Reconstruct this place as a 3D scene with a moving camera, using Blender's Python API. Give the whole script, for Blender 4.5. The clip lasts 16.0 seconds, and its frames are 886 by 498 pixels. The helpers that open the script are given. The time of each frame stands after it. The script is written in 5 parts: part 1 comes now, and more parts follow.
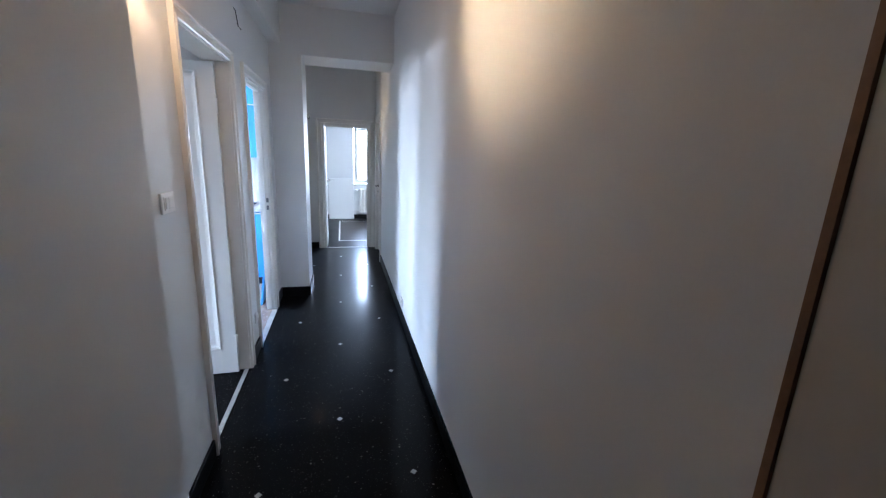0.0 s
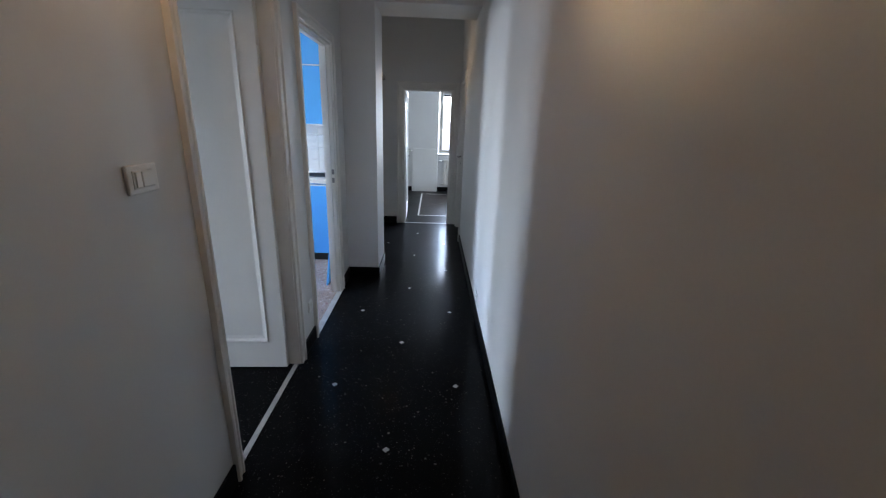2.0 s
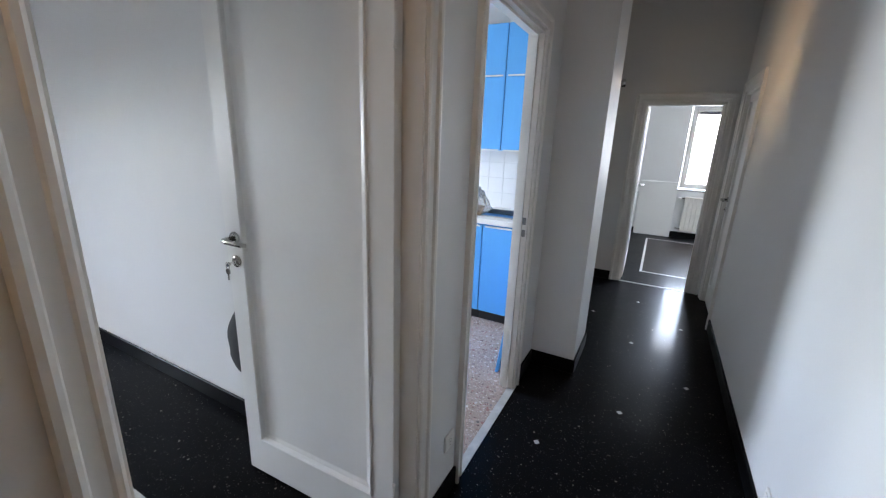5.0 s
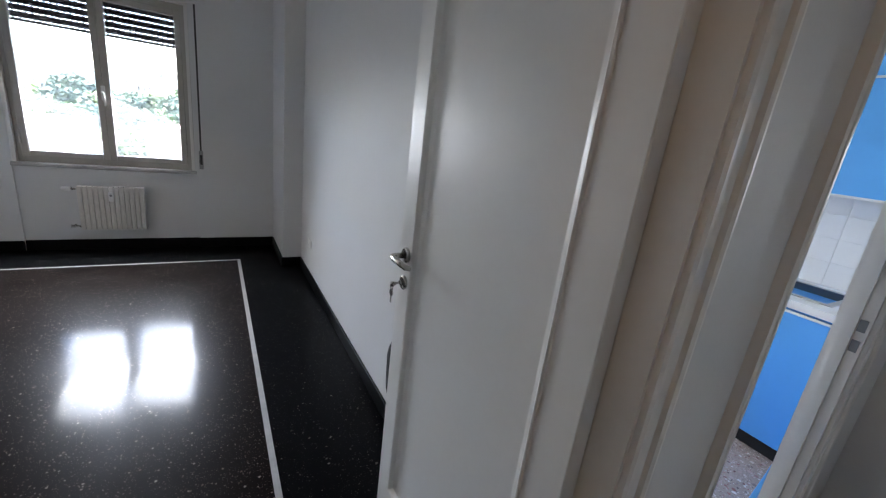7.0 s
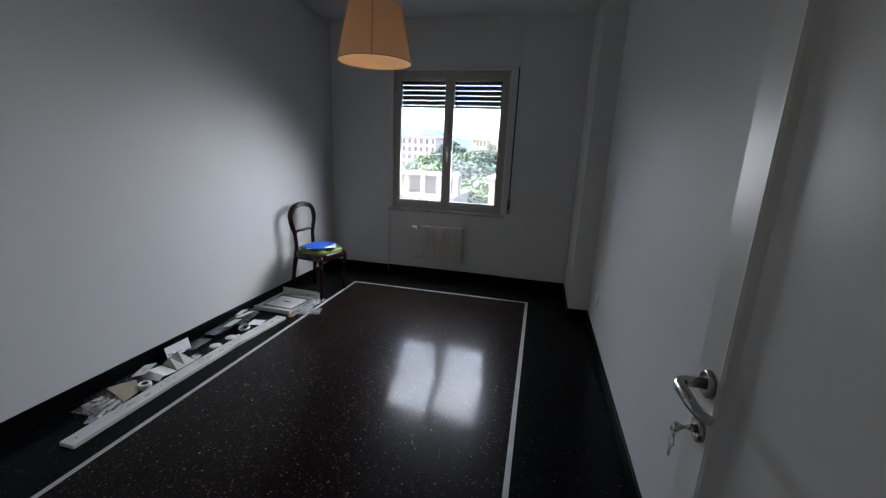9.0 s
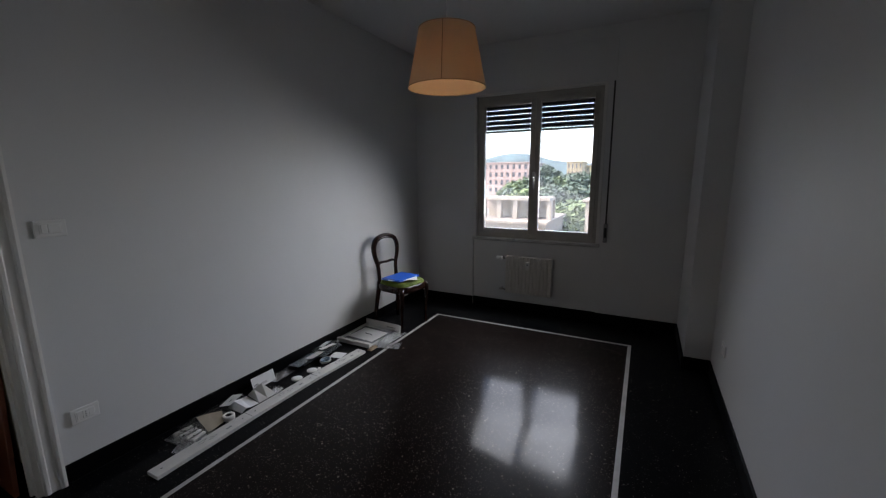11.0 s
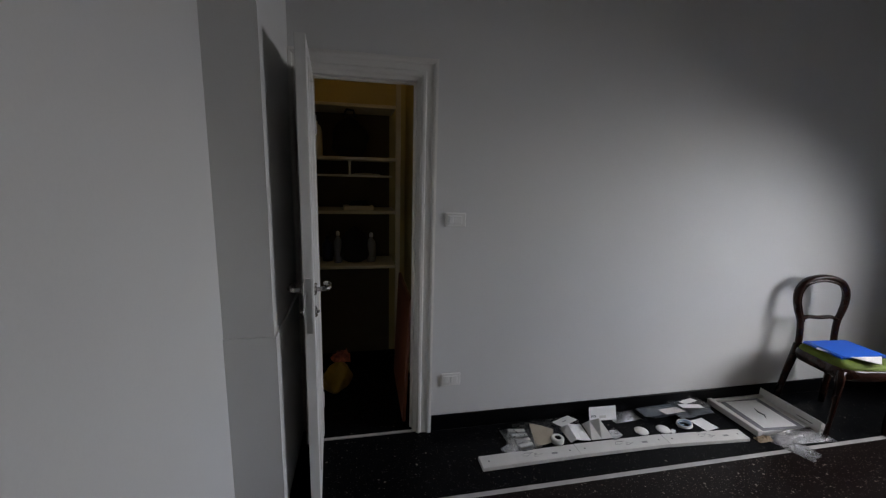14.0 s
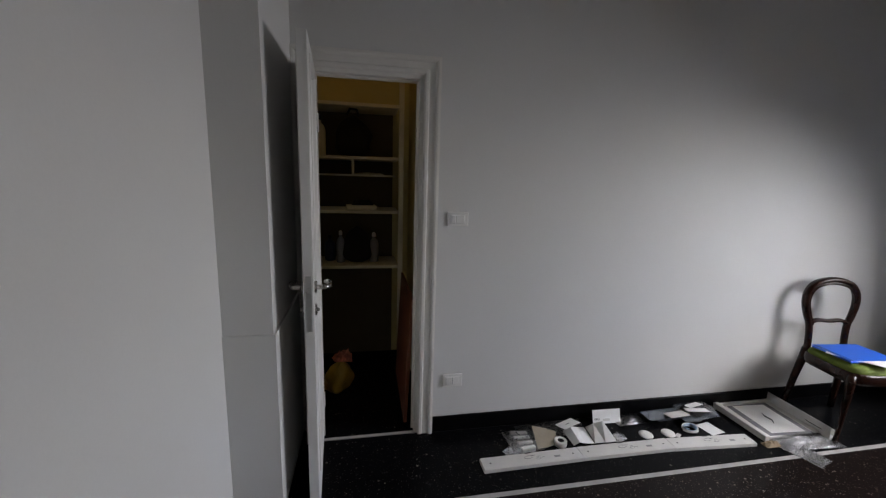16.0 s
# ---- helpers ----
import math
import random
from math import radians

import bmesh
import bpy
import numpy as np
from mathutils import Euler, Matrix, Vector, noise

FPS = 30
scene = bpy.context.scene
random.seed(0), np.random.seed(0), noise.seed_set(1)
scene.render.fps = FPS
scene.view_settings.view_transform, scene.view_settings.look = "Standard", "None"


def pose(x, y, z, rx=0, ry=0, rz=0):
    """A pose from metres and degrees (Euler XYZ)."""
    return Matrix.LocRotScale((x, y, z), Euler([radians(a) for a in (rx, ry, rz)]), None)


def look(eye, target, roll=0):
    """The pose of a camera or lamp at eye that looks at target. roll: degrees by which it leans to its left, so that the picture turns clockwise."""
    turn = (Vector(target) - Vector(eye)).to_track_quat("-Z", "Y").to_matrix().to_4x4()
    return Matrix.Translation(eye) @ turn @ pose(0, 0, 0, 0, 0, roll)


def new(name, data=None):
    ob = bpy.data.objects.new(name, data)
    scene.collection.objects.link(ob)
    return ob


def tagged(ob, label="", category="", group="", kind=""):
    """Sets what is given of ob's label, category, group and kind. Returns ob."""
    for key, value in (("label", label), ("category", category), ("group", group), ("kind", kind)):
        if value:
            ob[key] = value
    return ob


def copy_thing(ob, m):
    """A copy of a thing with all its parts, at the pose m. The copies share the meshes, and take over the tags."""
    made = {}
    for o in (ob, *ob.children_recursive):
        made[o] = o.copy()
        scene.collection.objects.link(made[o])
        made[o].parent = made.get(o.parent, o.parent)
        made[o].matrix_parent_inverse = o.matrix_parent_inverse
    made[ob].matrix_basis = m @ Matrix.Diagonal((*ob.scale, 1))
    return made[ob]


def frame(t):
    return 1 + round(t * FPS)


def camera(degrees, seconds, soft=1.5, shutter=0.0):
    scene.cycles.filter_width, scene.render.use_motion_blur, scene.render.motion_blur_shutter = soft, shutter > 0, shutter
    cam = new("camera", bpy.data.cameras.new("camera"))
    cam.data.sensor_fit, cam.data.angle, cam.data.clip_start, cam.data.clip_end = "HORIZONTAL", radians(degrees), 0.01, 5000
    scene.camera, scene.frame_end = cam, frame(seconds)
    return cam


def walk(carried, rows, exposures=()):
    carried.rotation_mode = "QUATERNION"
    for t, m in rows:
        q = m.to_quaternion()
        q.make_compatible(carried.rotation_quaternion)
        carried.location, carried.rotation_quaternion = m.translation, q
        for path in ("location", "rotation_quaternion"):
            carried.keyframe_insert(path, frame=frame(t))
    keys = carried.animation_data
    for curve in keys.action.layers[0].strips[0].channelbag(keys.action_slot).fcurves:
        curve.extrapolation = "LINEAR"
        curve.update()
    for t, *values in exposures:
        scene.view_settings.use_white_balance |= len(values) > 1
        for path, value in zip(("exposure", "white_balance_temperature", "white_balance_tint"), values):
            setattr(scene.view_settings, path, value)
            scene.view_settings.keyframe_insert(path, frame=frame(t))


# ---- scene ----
cam = camera(96.1, 16.0, soft=1.25)
EXPOSURES = [(0.0, 6.35, 5400, 13), (0.5, 5.9, 5500, 12), (1.0, 5.6, 5700, 12), (3.0, 5.3, 6050, 14), (5.5, 5.7, 6450, 15), (6.5, 5.55, 6550, 16), (7.0, 5.1, 6450, 16), (8.0, 3.9, 6300, 16), (8.7, 3.82, 6400, 16),
             (11.0, 3.12, 6750, 18), (12.5, 3.0, 6850, 19), (13.1, 2.7, 6800, 19), (14.0, 3.52, 6900, 19), (14.6, 3.75, 6950, 20), (16.0, 3.9, 7050, 20)]
PATH = [
    (0, (0.667, -2.927, 1.554), (1.151, -1.04, 1.101), 2.3),
    (0.5, (0.677, -2.81, 1.547), (1.09, -0.914, 1.061), 1.2),
    (1, (0.773, -2.622, 1.537), (0.924, -0.7, 1.007), 0.1),
    (1.5, (0.832, -2.487, 1.535), (0.826, -0.567, 0.977), -0.1),
    (2, (0.816, -2.308, 1.515), (0.879, -0.403, 0.911), 2.1),
    (2.5, (0.759, -2.128, 1.548), (0.824, -0.198, 1.027), 1.0),
    (3, (0.772, -1.927, 1.535), (0.741, -0.002, 0.992), -1.3),
    (3.2, (0.8, -1.806, 1.536), (0.655, 0.124, 1.031), -2.0),
    (5.5, (0.575, -0.932, 1.521), (-0.518, 0.651, 0.976), 3.3),
    (6, (0.555, -0.787, 1.516), (-0.776, 0.606, 0.98), 3.8),
    (6.5, (0.47, -0.737, 1.493), (-1.065, 0.419, 0.938), 4.5),
    (7, (0.313, -0.668, 1.512), (-1.339, 0.315, 0.959), 7.1),
    (7.5, (0.176, -0.634, 1.497), (-1.646, 0.0, 0.968), 4.9),
    (8, (0.04, -0.544, 1.483), (-1.867, -0.329, 0.919), 3.3),
    (8.5, (-0.035, -0.478, 1.507), (-1.962, -0.738, 1.04), 4.1),
    (8.7, (-0.046, -0.473, 1.508), (-1.956, -0.831, 1.033), 3.6),
    (10.8, (-0.302, -0.435, 1.525), (-2.117, -1.205, 1.188), -0.1),
    (11, (-0.336, -0.461, 1.523), (-2.093, -1.347, 1.163), -0.4),
    (11.5, (-0.375, -0.495, 1.519), (-2.022, -1.555, 1.112), 0.5),
    (12, (-0.381, -0.615, 1.508), (-1.916, -1.812, 1.047), 2.7),
    (12.5, (-0.407, -0.7, 1.513), (-1.876, -1.992, 1.097), 2.8),
    (13, (-0.497, -0.759, 1.491), (-1.569, -2.402, 1.101), 1.4),
    (13.5, (-0.618, -0.794, 1.539), (-1.104, -2.706, 1.21), 1.2),
    (14, (-0.653, -0.816, 1.538), (-1.059, -2.739, 1.171), 1.6),
    (14.5, (-0.64, -0.815, 1.531), (-0.938, -2.762, 1.182), 0.5),
    (15, (-0.638, -0.812, 1.531), (-0.899, -2.763, 1.178), 0.6),
    (15.5, (-0.655, -0.801, 1.529), (-0.975, -2.746, 1.187), 0.8),
    (16, (-0.67, -0.827, 1.52), (-1.053, -2.757, 1.163), 1.8),
]
walk(cam, [(t, look(eye, target, roll)) for t, eye, target, roll in PATH], EXPOSURES)

# ---- world, sun, exposure ----
world = bpy.data.worlds.new("sky")
scene.world = world
world.use_nodes = True
wn = world.node_tree.nodes
wl = world.node_tree.links
sky = wn.new("ShaderNodeTexSky")
sky.sky_type = "NISHITA"
sky.sun_disc = False
sky.sun_elevation = radians(56.6)
sky.sun_rotation = radians(137.7)
sky.altitude = 60
sky.air_density = 1.0
sky.dust_density = 2.0
sky.ozone_density = 1.0
wl.new(sky.outputs[0], wn["Background"].inputs[0])
wn["Background"].inputs[1].default_value = 0.15
sun_data = bpy.data.lights.new("sun", "SUN")
sun_data.energy = 0.8
sun_data.angle = radians(12)
sun_data.color = (1.0, 0.95, 0.88)
sun_ob = new("sun", sun_data)
sun_ob.matrix_world = look((2.0, -2.2, 4.5), (0, 0, 0))
# daylight of the sky in the openings of the three windows


def daylight(name, at, aim, w, h, watts, spread):
    d = bpy.data.lights.new(name, "AREA")
    d.shape = "RECTANGLE"
    d.size = w
    d.size_y = h
    d.energy = watts
    d.spread = radians(spread)
    d.color = (0.86, 0.94, 1.0)
    new(name, d).matrix_world = look(at, aim)


for y in (-1.85, -1.225):   # one for each sash
    daylight("room_daylight", (-4.65, y, 1.42), (-3.65, y - 0.24, 0.74), 0.575, 0.86, 1.25, 111)
daylight("far_room_daylight", (1.865, 6.925, 1.52), (1.765, 5.925, 1.12), 1.7, 1.15, 3.2, 150)
daylight("kitchen_daylight", (-3.42, 1.225, 1.55), (-2.42, 1.225, 1.2), 0.93, 1.08, 1.6, 150)

# ---- materials ----


def mat_base(name):
    m = bpy.data.materials.new(name)
    m.use_nodes = True
    nt = m.node_tree
    return m, nt, nt.nodes["Principled BSDF"], nt.nodes.new("ShaderNodeTexCoord")


def ramp(nt, fac, stops):
    r = nt.nodes.new("ShaderNodeValToRGB")
    els = r.color_ramp.elements
    while len(els) < len(stops):
        els.new(0.5)
    for e, (p, c) in zip(els, stops):
        e.position = p
        e.color = (*c, 1)
    nt.links.new(fac, r.inputs[0])
    return r.outputs[0]


def noise_tex(nt, co, scale, detail=4.0, rough=0.55):
    n = nt.nodes.new("ShaderNodeTexNoise")
    n.inputs["Scale"].default_value = scale
    n.inputs["Detail"].default_value = detail
    n.inputs["Roughness"].default_value = rough
    nt.links.new(co, n.inputs["Vector"])
    return n.outputs["Fac"]


def bump(nt, bsdf, height, strength, dist):
    b = nt.nodes.new("ShaderNodeBump")
    b.inputs["Strength"].default_value = strength
    b.inputs["Distance"].default_value = dist
    nt.links.new(height, b.inputs["Height"])
    nt.links.new(b.outputs[0], bsdf.inputs["Normal"])


def mixed(nt, fac, a, b, mode="MIX"):
    n = nt.nodes.new("ShaderNodeMix")
    n.data_type = "RGBA"
    n.blend_type = mode
    if isinstance(fac, float):
        n.inputs[0].default_value = fac
    else:
        nt.links.new(fac, n.inputs[0])
    for slot, v in ((6, a), (7, b)):
        if isinstance(v, tuple):
            n.inputs[slot].default_value = (*v, 1)
        else:
            nt.links.new(v, n.inputs[slot])
    return n.outputs[2]


def surface(name, colour, rough=0.5, metal=0.0, vary=0.06, scale=6.0, grain=60.0, relief=0.1, dist=0.002, spec=0.5):
    """A plain material with slight variation at two scales and fine relief."""
    m, nt, b, tc = mat_base(name)
    co = tc.outputs["Object"]
    big = noise_tex(nt, co, scale, 3)
    lo = tuple(max(0, c * (1 - vary)) for c in colour)
    hi = tuple(min(1, c * (1 + vary)) for c in colour)
    c1 = ramp(nt, big, [(0.3, lo), (0.7, hi)])
    fine = noise_tex(nt, co, grain, 5)
    c2 = ramp(nt, fine, [(0.3, (1 - vary, ) * 3), (0.6, (1, 1, 1))])
    nt.links.new(mixed(nt, 0.6, c1, c2, "MULTIPLY"), b.inputs["Base Color"])
    r = nt.nodes.new("ShaderNodeMapRange")
    r.inputs[3].default_value = max(0.02, rough - 0.06)
    r.inputs[4].default_value = min(1, rough + 0.06)
    nt.links.new(big, r.inputs[0])
    nt.links.new(r.outputs[0], b.inputs["Roughness"])
    b.inputs["Metallic"].default_value = metal
    b.inputs["Specular IOR Level"].default_value = spec
    if relief:
        bump(nt, b, fine, relief, dist)
    return m


def terrazzo(name, ground, chips, scale, amount, rough, spec=0.4):
    """Polished cement with stone chips of several sizes and colours."""
    m, nt, b, tc = mat_base(name)
    co = tc.outputs["Object"]
    cloud = noise_tex(nt, co, 1.7, 4)
    col = ramp(nt, cloud, [(0.3, tuple(c * 0.8 for c in ground)), (0.7, tuple(min(1, c * 1.2) for c in ground))])
    for k, (sc, am) in enumerate(((scale, amount), (scale * 2.3, amount * 0.85), (scale * 0.55, amount * 0.5))):
        warp = nt.nodes.new("ShaderNodeTexNoise")
        warp.inputs["Scale"].default_value = sc * 1.5
        nt.links.new(co, warp.inputs["Vector"])
        mx = nt.nodes.new("ShaderNodeVectorMath")
        mx.operation = "MULTIPLY_ADD"
        mx.inputs[1].default_value = (0.6 / sc,) * 3
        nt.links.new(warp.outputs["Color"], mx.inputs[0])
        nt.links.new(co, mx.inputs[2])
        v = nt.nodes.new("ShaderNodeTexVoronoi")
        v.inputs["Scale"].default_value = sc
        nt.links.new(mx.outputs[0], v.inputs["Vector"])
        sep = nt.nodes.new("ShaderNodeSeparateColor")
        nt.links.new(v.outputs["Color"], sep.inputs[0])
        # chip where the cell is chosen and the point lies well inside the cell
        chosen = nt.nodes.new("ShaderNodeMath")
        chosen.operation = "LESS_THAN"
        chosen.inputs[1].default_value = am
        nt.links.new(sep.outputs[0], chosen.inputs[0])
        inside = nt.nodes.new("ShaderNodeMapRange")
        inside.inputs[1].default_value = 0.30
        inside.inputs[2].default_value = 0.38
        inside.inputs[3].default_value = 1.0
        inside.inputs[4].default_value = 0.0
        nt.links.new(v.outputs["Distance"], inside.inputs[0])
        both = nt.nodes.new("ShaderNodeMath")
        both.operation = "MULTIPLY"
        nt.links.new(chosen.outputs[0], both.inputs[0])
        nt.links.new(inside.outputs[0], both.inputs[1])
        n = len(chips)
        chip = ramp(nt, sep.outputs[1], [(i / max(1, n - 1), c) for i, c in enumerate(chips)])
        col = mixed(nt, both.outputs[0], col, chip)
    nt.links.new(col, b.inputs["Base Color"])
    smear = noise_tex(nt, co, 2.2, 6, 0.65)
    r = nt.nodes.new("ShaderNodeMapRange")
    r.inputs[1].default_value = 0.3
    r.inputs[2].default_value = 0.75
    r.inputs[3].default_value = rough * 0.5
    r.inputs[4].default_value = rough * 1.5
    nt.links.new(smear, r.inputs[0])
    # waxed skin over a duller body, patchy where the wax is worn
    b.inputs["Specular IOR Level"].default_value = spec * 0.16
    nt.links.new(r.outputs[0], b.inputs["Coat Roughness"])
    w = nt.nodes.new("ShaderNodeMapRange")
    w.inputs[1].default_value = 0.3
    w.inputs[2].default_value = 0.7
    w.inputs[3].default_value = spec * 2.0
    w.inputs[4].default_value = spec * 1.4
    nt.links.new(noise_tex(nt, co, 3.1, 7, 0.7), w.inputs[0])
    nt.links.new(w.outputs[0], b.inputs["Coat Weight"])
    b.inputs["Coat IOR"].default_value = 1.45
    body = nt.nodes.new("ShaderNodeMapRange")
    body.inputs[3].default_value = 0.26
    body.inputs[4].default_value = 0.42
    nt.links.new(smear, body.inputs[0])
    nt.links.new(body.outputs[0], b.inputs["Roughness"])
    bump(nt, b, noise_tex(nt, co, 5.0, 2), 0.03, 0.004)
    return m


def emitter(name, colour, strength, base=(0.8, 0.8, 0.8)):
    m, nt, b, tc = mat_base(name)
    b.inputs["Base Color"].default_value = (*base, 1)
    b.inputs["Emission Color"].default_value = (*colour, 1)
    b.inputs["Emission Strength"].default_value = strength
    return m


def clear(name, tint=(1, 1, 1), rough=0.0, ior=1.45, haze=0.0):
    """Thin clear sheet: mostly transparent, with a little gloss and a milky veil in place of outdoor haze."""
    m = bpy.data.materials.new(name)
    m.use_nodes = True
    nt = m.node_tree
    nt.nodes.clear()
    out = nt.nodes.new("ShaderNodeOutputMaterial")
    mix = nt.nodes.new("ShaderNodeMixShader")
    tr = nt.nodes.new("ShaderNodeBsdfTransparent")
    gl = nt.nodes.new("ShaderNodeBsdfGlossy")
    fr = nt.nodes.new("ShaderNodeFresnel")
    fr.inputs[0].default_value = ior
    tr.inputs[0].default_value = (*tint, 1)
    gl.inputs["Roughness"].default_value = rough
    nt.links.new(fr.outputs[0], mix.inputs[0])
    nt.links.new(tr.outputs[0], mix.inputs[1])
    nt.links.new(gl.outputs[0], mix.inputs[2])
    nt.links.new(mix.outputs[0], out.inputs[0])
    if haze:
        tl = nt.nodes.new("ShaderNodeBsdfTranslucent")
        tl.inputs[0].default_value = (0.9, 0.9, 0.9, 1)
        film = nt.nodes.new("ShaderNodeMixShader")
        tc = nt.nodes.new("ShaderNodeTexCoord")
        haze_amount = nt.nodes.new("ShaderNodeMapRange")
        haze_amount.inputs[3].default_value = haze * 0.75
        haze_amount.inputs[4].default_value = haze * 1.25
        nt.links.new(noise_tex(nt, tc.outputs["Object"], 4.0, 5), haze_amount.inputs[0])
        nt.links.new(haze_amount.outputs[0], film.inputs[0])
        nt.links.new(mix.outputs[0], film.inputs[1])
        nt.links.new(tl.outputs[0], film.inputs[2])
        nt.links.new(film.outputs[0], out.inputs[0])
    return m


PLASTER = surface("white_wall_paint", (0.64, 0.635, 0.62), 0.62, vary=0.035, scale=0.9, grain=140, relief=0.12, dist=0.0012)
CEIL = surface("ceiling_paint", (0.62, 0.61, 0.595), 0.8, vary=0.03, scale=0.8, grain=90, relief=0.1)
LACQUER = surface("white_door_lacquer", (0.66, 0.65, 0.625), 0.35, vary=0.025, scale=1.5, grain=45, relief=0.04)
TRIM = surface("white_casing_paint", (0.70, 0.68, 0.64), 0.36, vary=0.04, scale=3, grain=50, relief=0.05)
BLACK_T = terrazzo("black_terrazzo", (0.003, 0.0033, 0.004), [(0.012, 0.012, 0.014), (0.05, 0.047, 0.043), (0.012, 0.013, 0.016), (0.16, 0.15, 0.13)], 115, 0.075, 0.13, 0.09)
BROWN_T = terrazzo("brown_terrazzo", (0.006, 0.0038, 0.0035), [(0.03, 0.017, 0.014), (0.12, 0.09, 0.075), (0.018, 0.012, 0.011), (0.24, 0.21, 0.18), (0.05, 0.028, 0.024)], 125, 0.11, 0.125, 0.155)
RED_T = terrazzo("red_terrazzo", (0.32, 0.25, 0.21), [(0.36, 0.15, 0.12), (0.06, 0.05, 0.05), (0.66, 0.61, 0.56), (0.24, 0.10, 0.09), (0.58, 0.50, 0.44), (0.13, 0.09, 0.08), (0.48, 0.40, 0.35)], 62, 0.85, 0.3, 0.2)
MARBLE = surface("white_marble_strip", (0.40, 0.39, 0.375), 0.3, vary=0.15, scale=9, grain=40, relief=0.03)
BLACK_S = surface("black_stone_skirting", (0.003, 0.003, 0.0035), 0.36, vary=0.3, scale=14, grain=120, relief=0.04, spec=0.08)
BLUE = surface("blue_laminate", (0.085, 0.35, 0.74), 0.38, vary=0.03, scale=2, grain=60, relief=0.02)
STEEL = surface("brushed_steel", (0.55, 0.54, 0.52), 0.3, 1.0, vary=0.08, scale=20, grain=200, relief=0.05)
CHROME = surface("satin_nickel", (0.46, 0.445, 0.42), 0.27, 1.0, vary=0.06, scale=20, grain=150, relief=0.03)
PLASTIC = surface("white_plastic", (0.74, 0.73, 0.70), 0.35, vary=0.02, scale=10, grain=80, relief=0.02)
PLASTIC_G = surface("grey_plastic", (0.25, 0.25, 0.25), 0.4, vary=0.05)
RUBBER = surface("black_plastic", (0.012, 0.012, 0.013), 0.45, vary=0.2)
WINPAINT = surface("taupe_window_enamel", (0.42, 0.39, 0.34), 0.34, vary=0.06, scale=4, grain=50, relief=0.05)
SLATS = surface("dark_shutter_slats", (0.02, 0.017, 0.02), 0.6, vary=0.15)
RADIATOR = surface("radiator_enamel", (0.66, 0.63, 0.57), 0.36, vary=0.04, scale=5)
WOOD = surface("dark_mahogany", (0.022, 0.008, 0.005), 0.24, vary=0.4, scale=16, grain=90, relief=0.06, spec=0.32)
BROWNWOOD = surface("brown_door_wood", (0.17, 0.085, 0.04), 0.4, vary=0.3, scale=7, grain=70, relief=0.1)
GREEN = surface("green_velvet", (0.11, 0.16, 0.010), 0.75, vary=0.25, scale=14, grain=160, relief=0.2)
FOLDER = surface("blue_card", (0.01, 0.12, 0.62), 0.4, vary=0.04)
PAPER = surface("white_paper", (0.78, 0.78, 0.77), 0.7, vary=0.03, scale=12)
PRINT = surface("grey_print", (0.12, 0.12, 0.13), 0.7)
# grey tint dims the view outside; the milky veil stands in for haze
GLASS = clear("window_glass", (0.85, 0.85, 0.85), haze=0.018)
YELLOW = surface("yellow_closet_paint", (0.50, 0.42, 0.20), 0.7, vary=0.08, scale=2)
SHELFW = surface("cream_shelf_paint", (0.62, 0.57, 0.44), 0.5, vary=0.1, scale=6)

# ---- mesh helpers ----


def box(bm, x0, x1, y0, y1, z0, z1, r=0.0, seg=1):
    n0 = len(bm.verts)
    vs = [bm.verts.new((x, y, z)) for z in (z0, z1) for y in (y0, y1) for x in (x0, x1)]
    fs = [bm.faces.new([vs[i] for i in q]) for q in ((0, 2, 3, 1), (4, 5, 7, 6), (0, 1, 5, 4), (2, 6, 7, 3), (0, 4, 6, 2), (1, 3, 7, 5))]
    if r > 0:
        es = list({e for f in fs for e in f.edges})
        bmesh.ops.bevel(bm, geom=es, offset=r, segments=seg, profile=0.5, affect="EDGES")
    return bm


def bx(*a, **k):
    return box(bmesh.new(), *a, **k)


def tube(bm, pts, radius, n=8, close=False, caps=True):
    """A round bar along points; radius a number or one per point."""
    pts = [Vector(p) for p in pts]
    rings = []
    m = len(pts)
    ref = None
    for i, p in enumerate(pts):
        a = pts[(i - 1) % m] if (close or i) else p
        c = pts[(i + 1) % m] if (close or i < m - 1) else p
        d = (c - a).normalized()
        if ref is None:
            ref = Vector((0, 0, 1)) if abs(d.z) < 0.9 else Vector((1, 0, 0))
        u = d.cross(ref).normalized()
        w = d.cross(u).normalized()
        ref = -w
        r = radius[i] if isinstance(radius, list) else radius
        rx, ry = r if isinstance(r, tuple) else (r, r)
        rings.append([bm.verts.new(p + u * rx * math.cos(2 * math.pi * k / n) + w * ry * math.sin(2 * math.pi * k / n)) for k in range(n)])
    for i in range(m if close else m - 1):
        A, B = rings[i], rings[(i + 1) % m]
        for k in range(n):
            f = bm.faces.new((A[k], A[(k + 1) % n], B[(k + 1) % n], B[k]))
            f.smooth = True
    if caps and not close:
        bm.faces.new(rings[0][::-1])
        bm.faces.new(rings[-1])
    return bm


def lathe(bm, prof, n=24, at=(0, 0, 0), cap=True):
    """A turned body: prof is (radius, z) from below to above."""
    rings = [[bm.verts.new((at[0] + r * math.cos(2 * math.pi * k / n), at[1] + r * math.sin(2 * math.pi * k / n), at[2] + z)) for k in range(n)] for r, z in prof]
    for A, B in zip(rings, rings[1:]):
        for k in range(n):
            f = bm.faces.new((A[k], A[(k + 1) % n], B[(k + 1) % n], B[k]))
            f.smooth = True
    if cap:
        bm.faces.new(rings[0][::-1])
        bm.faces.new(rings[-1])
    return bm


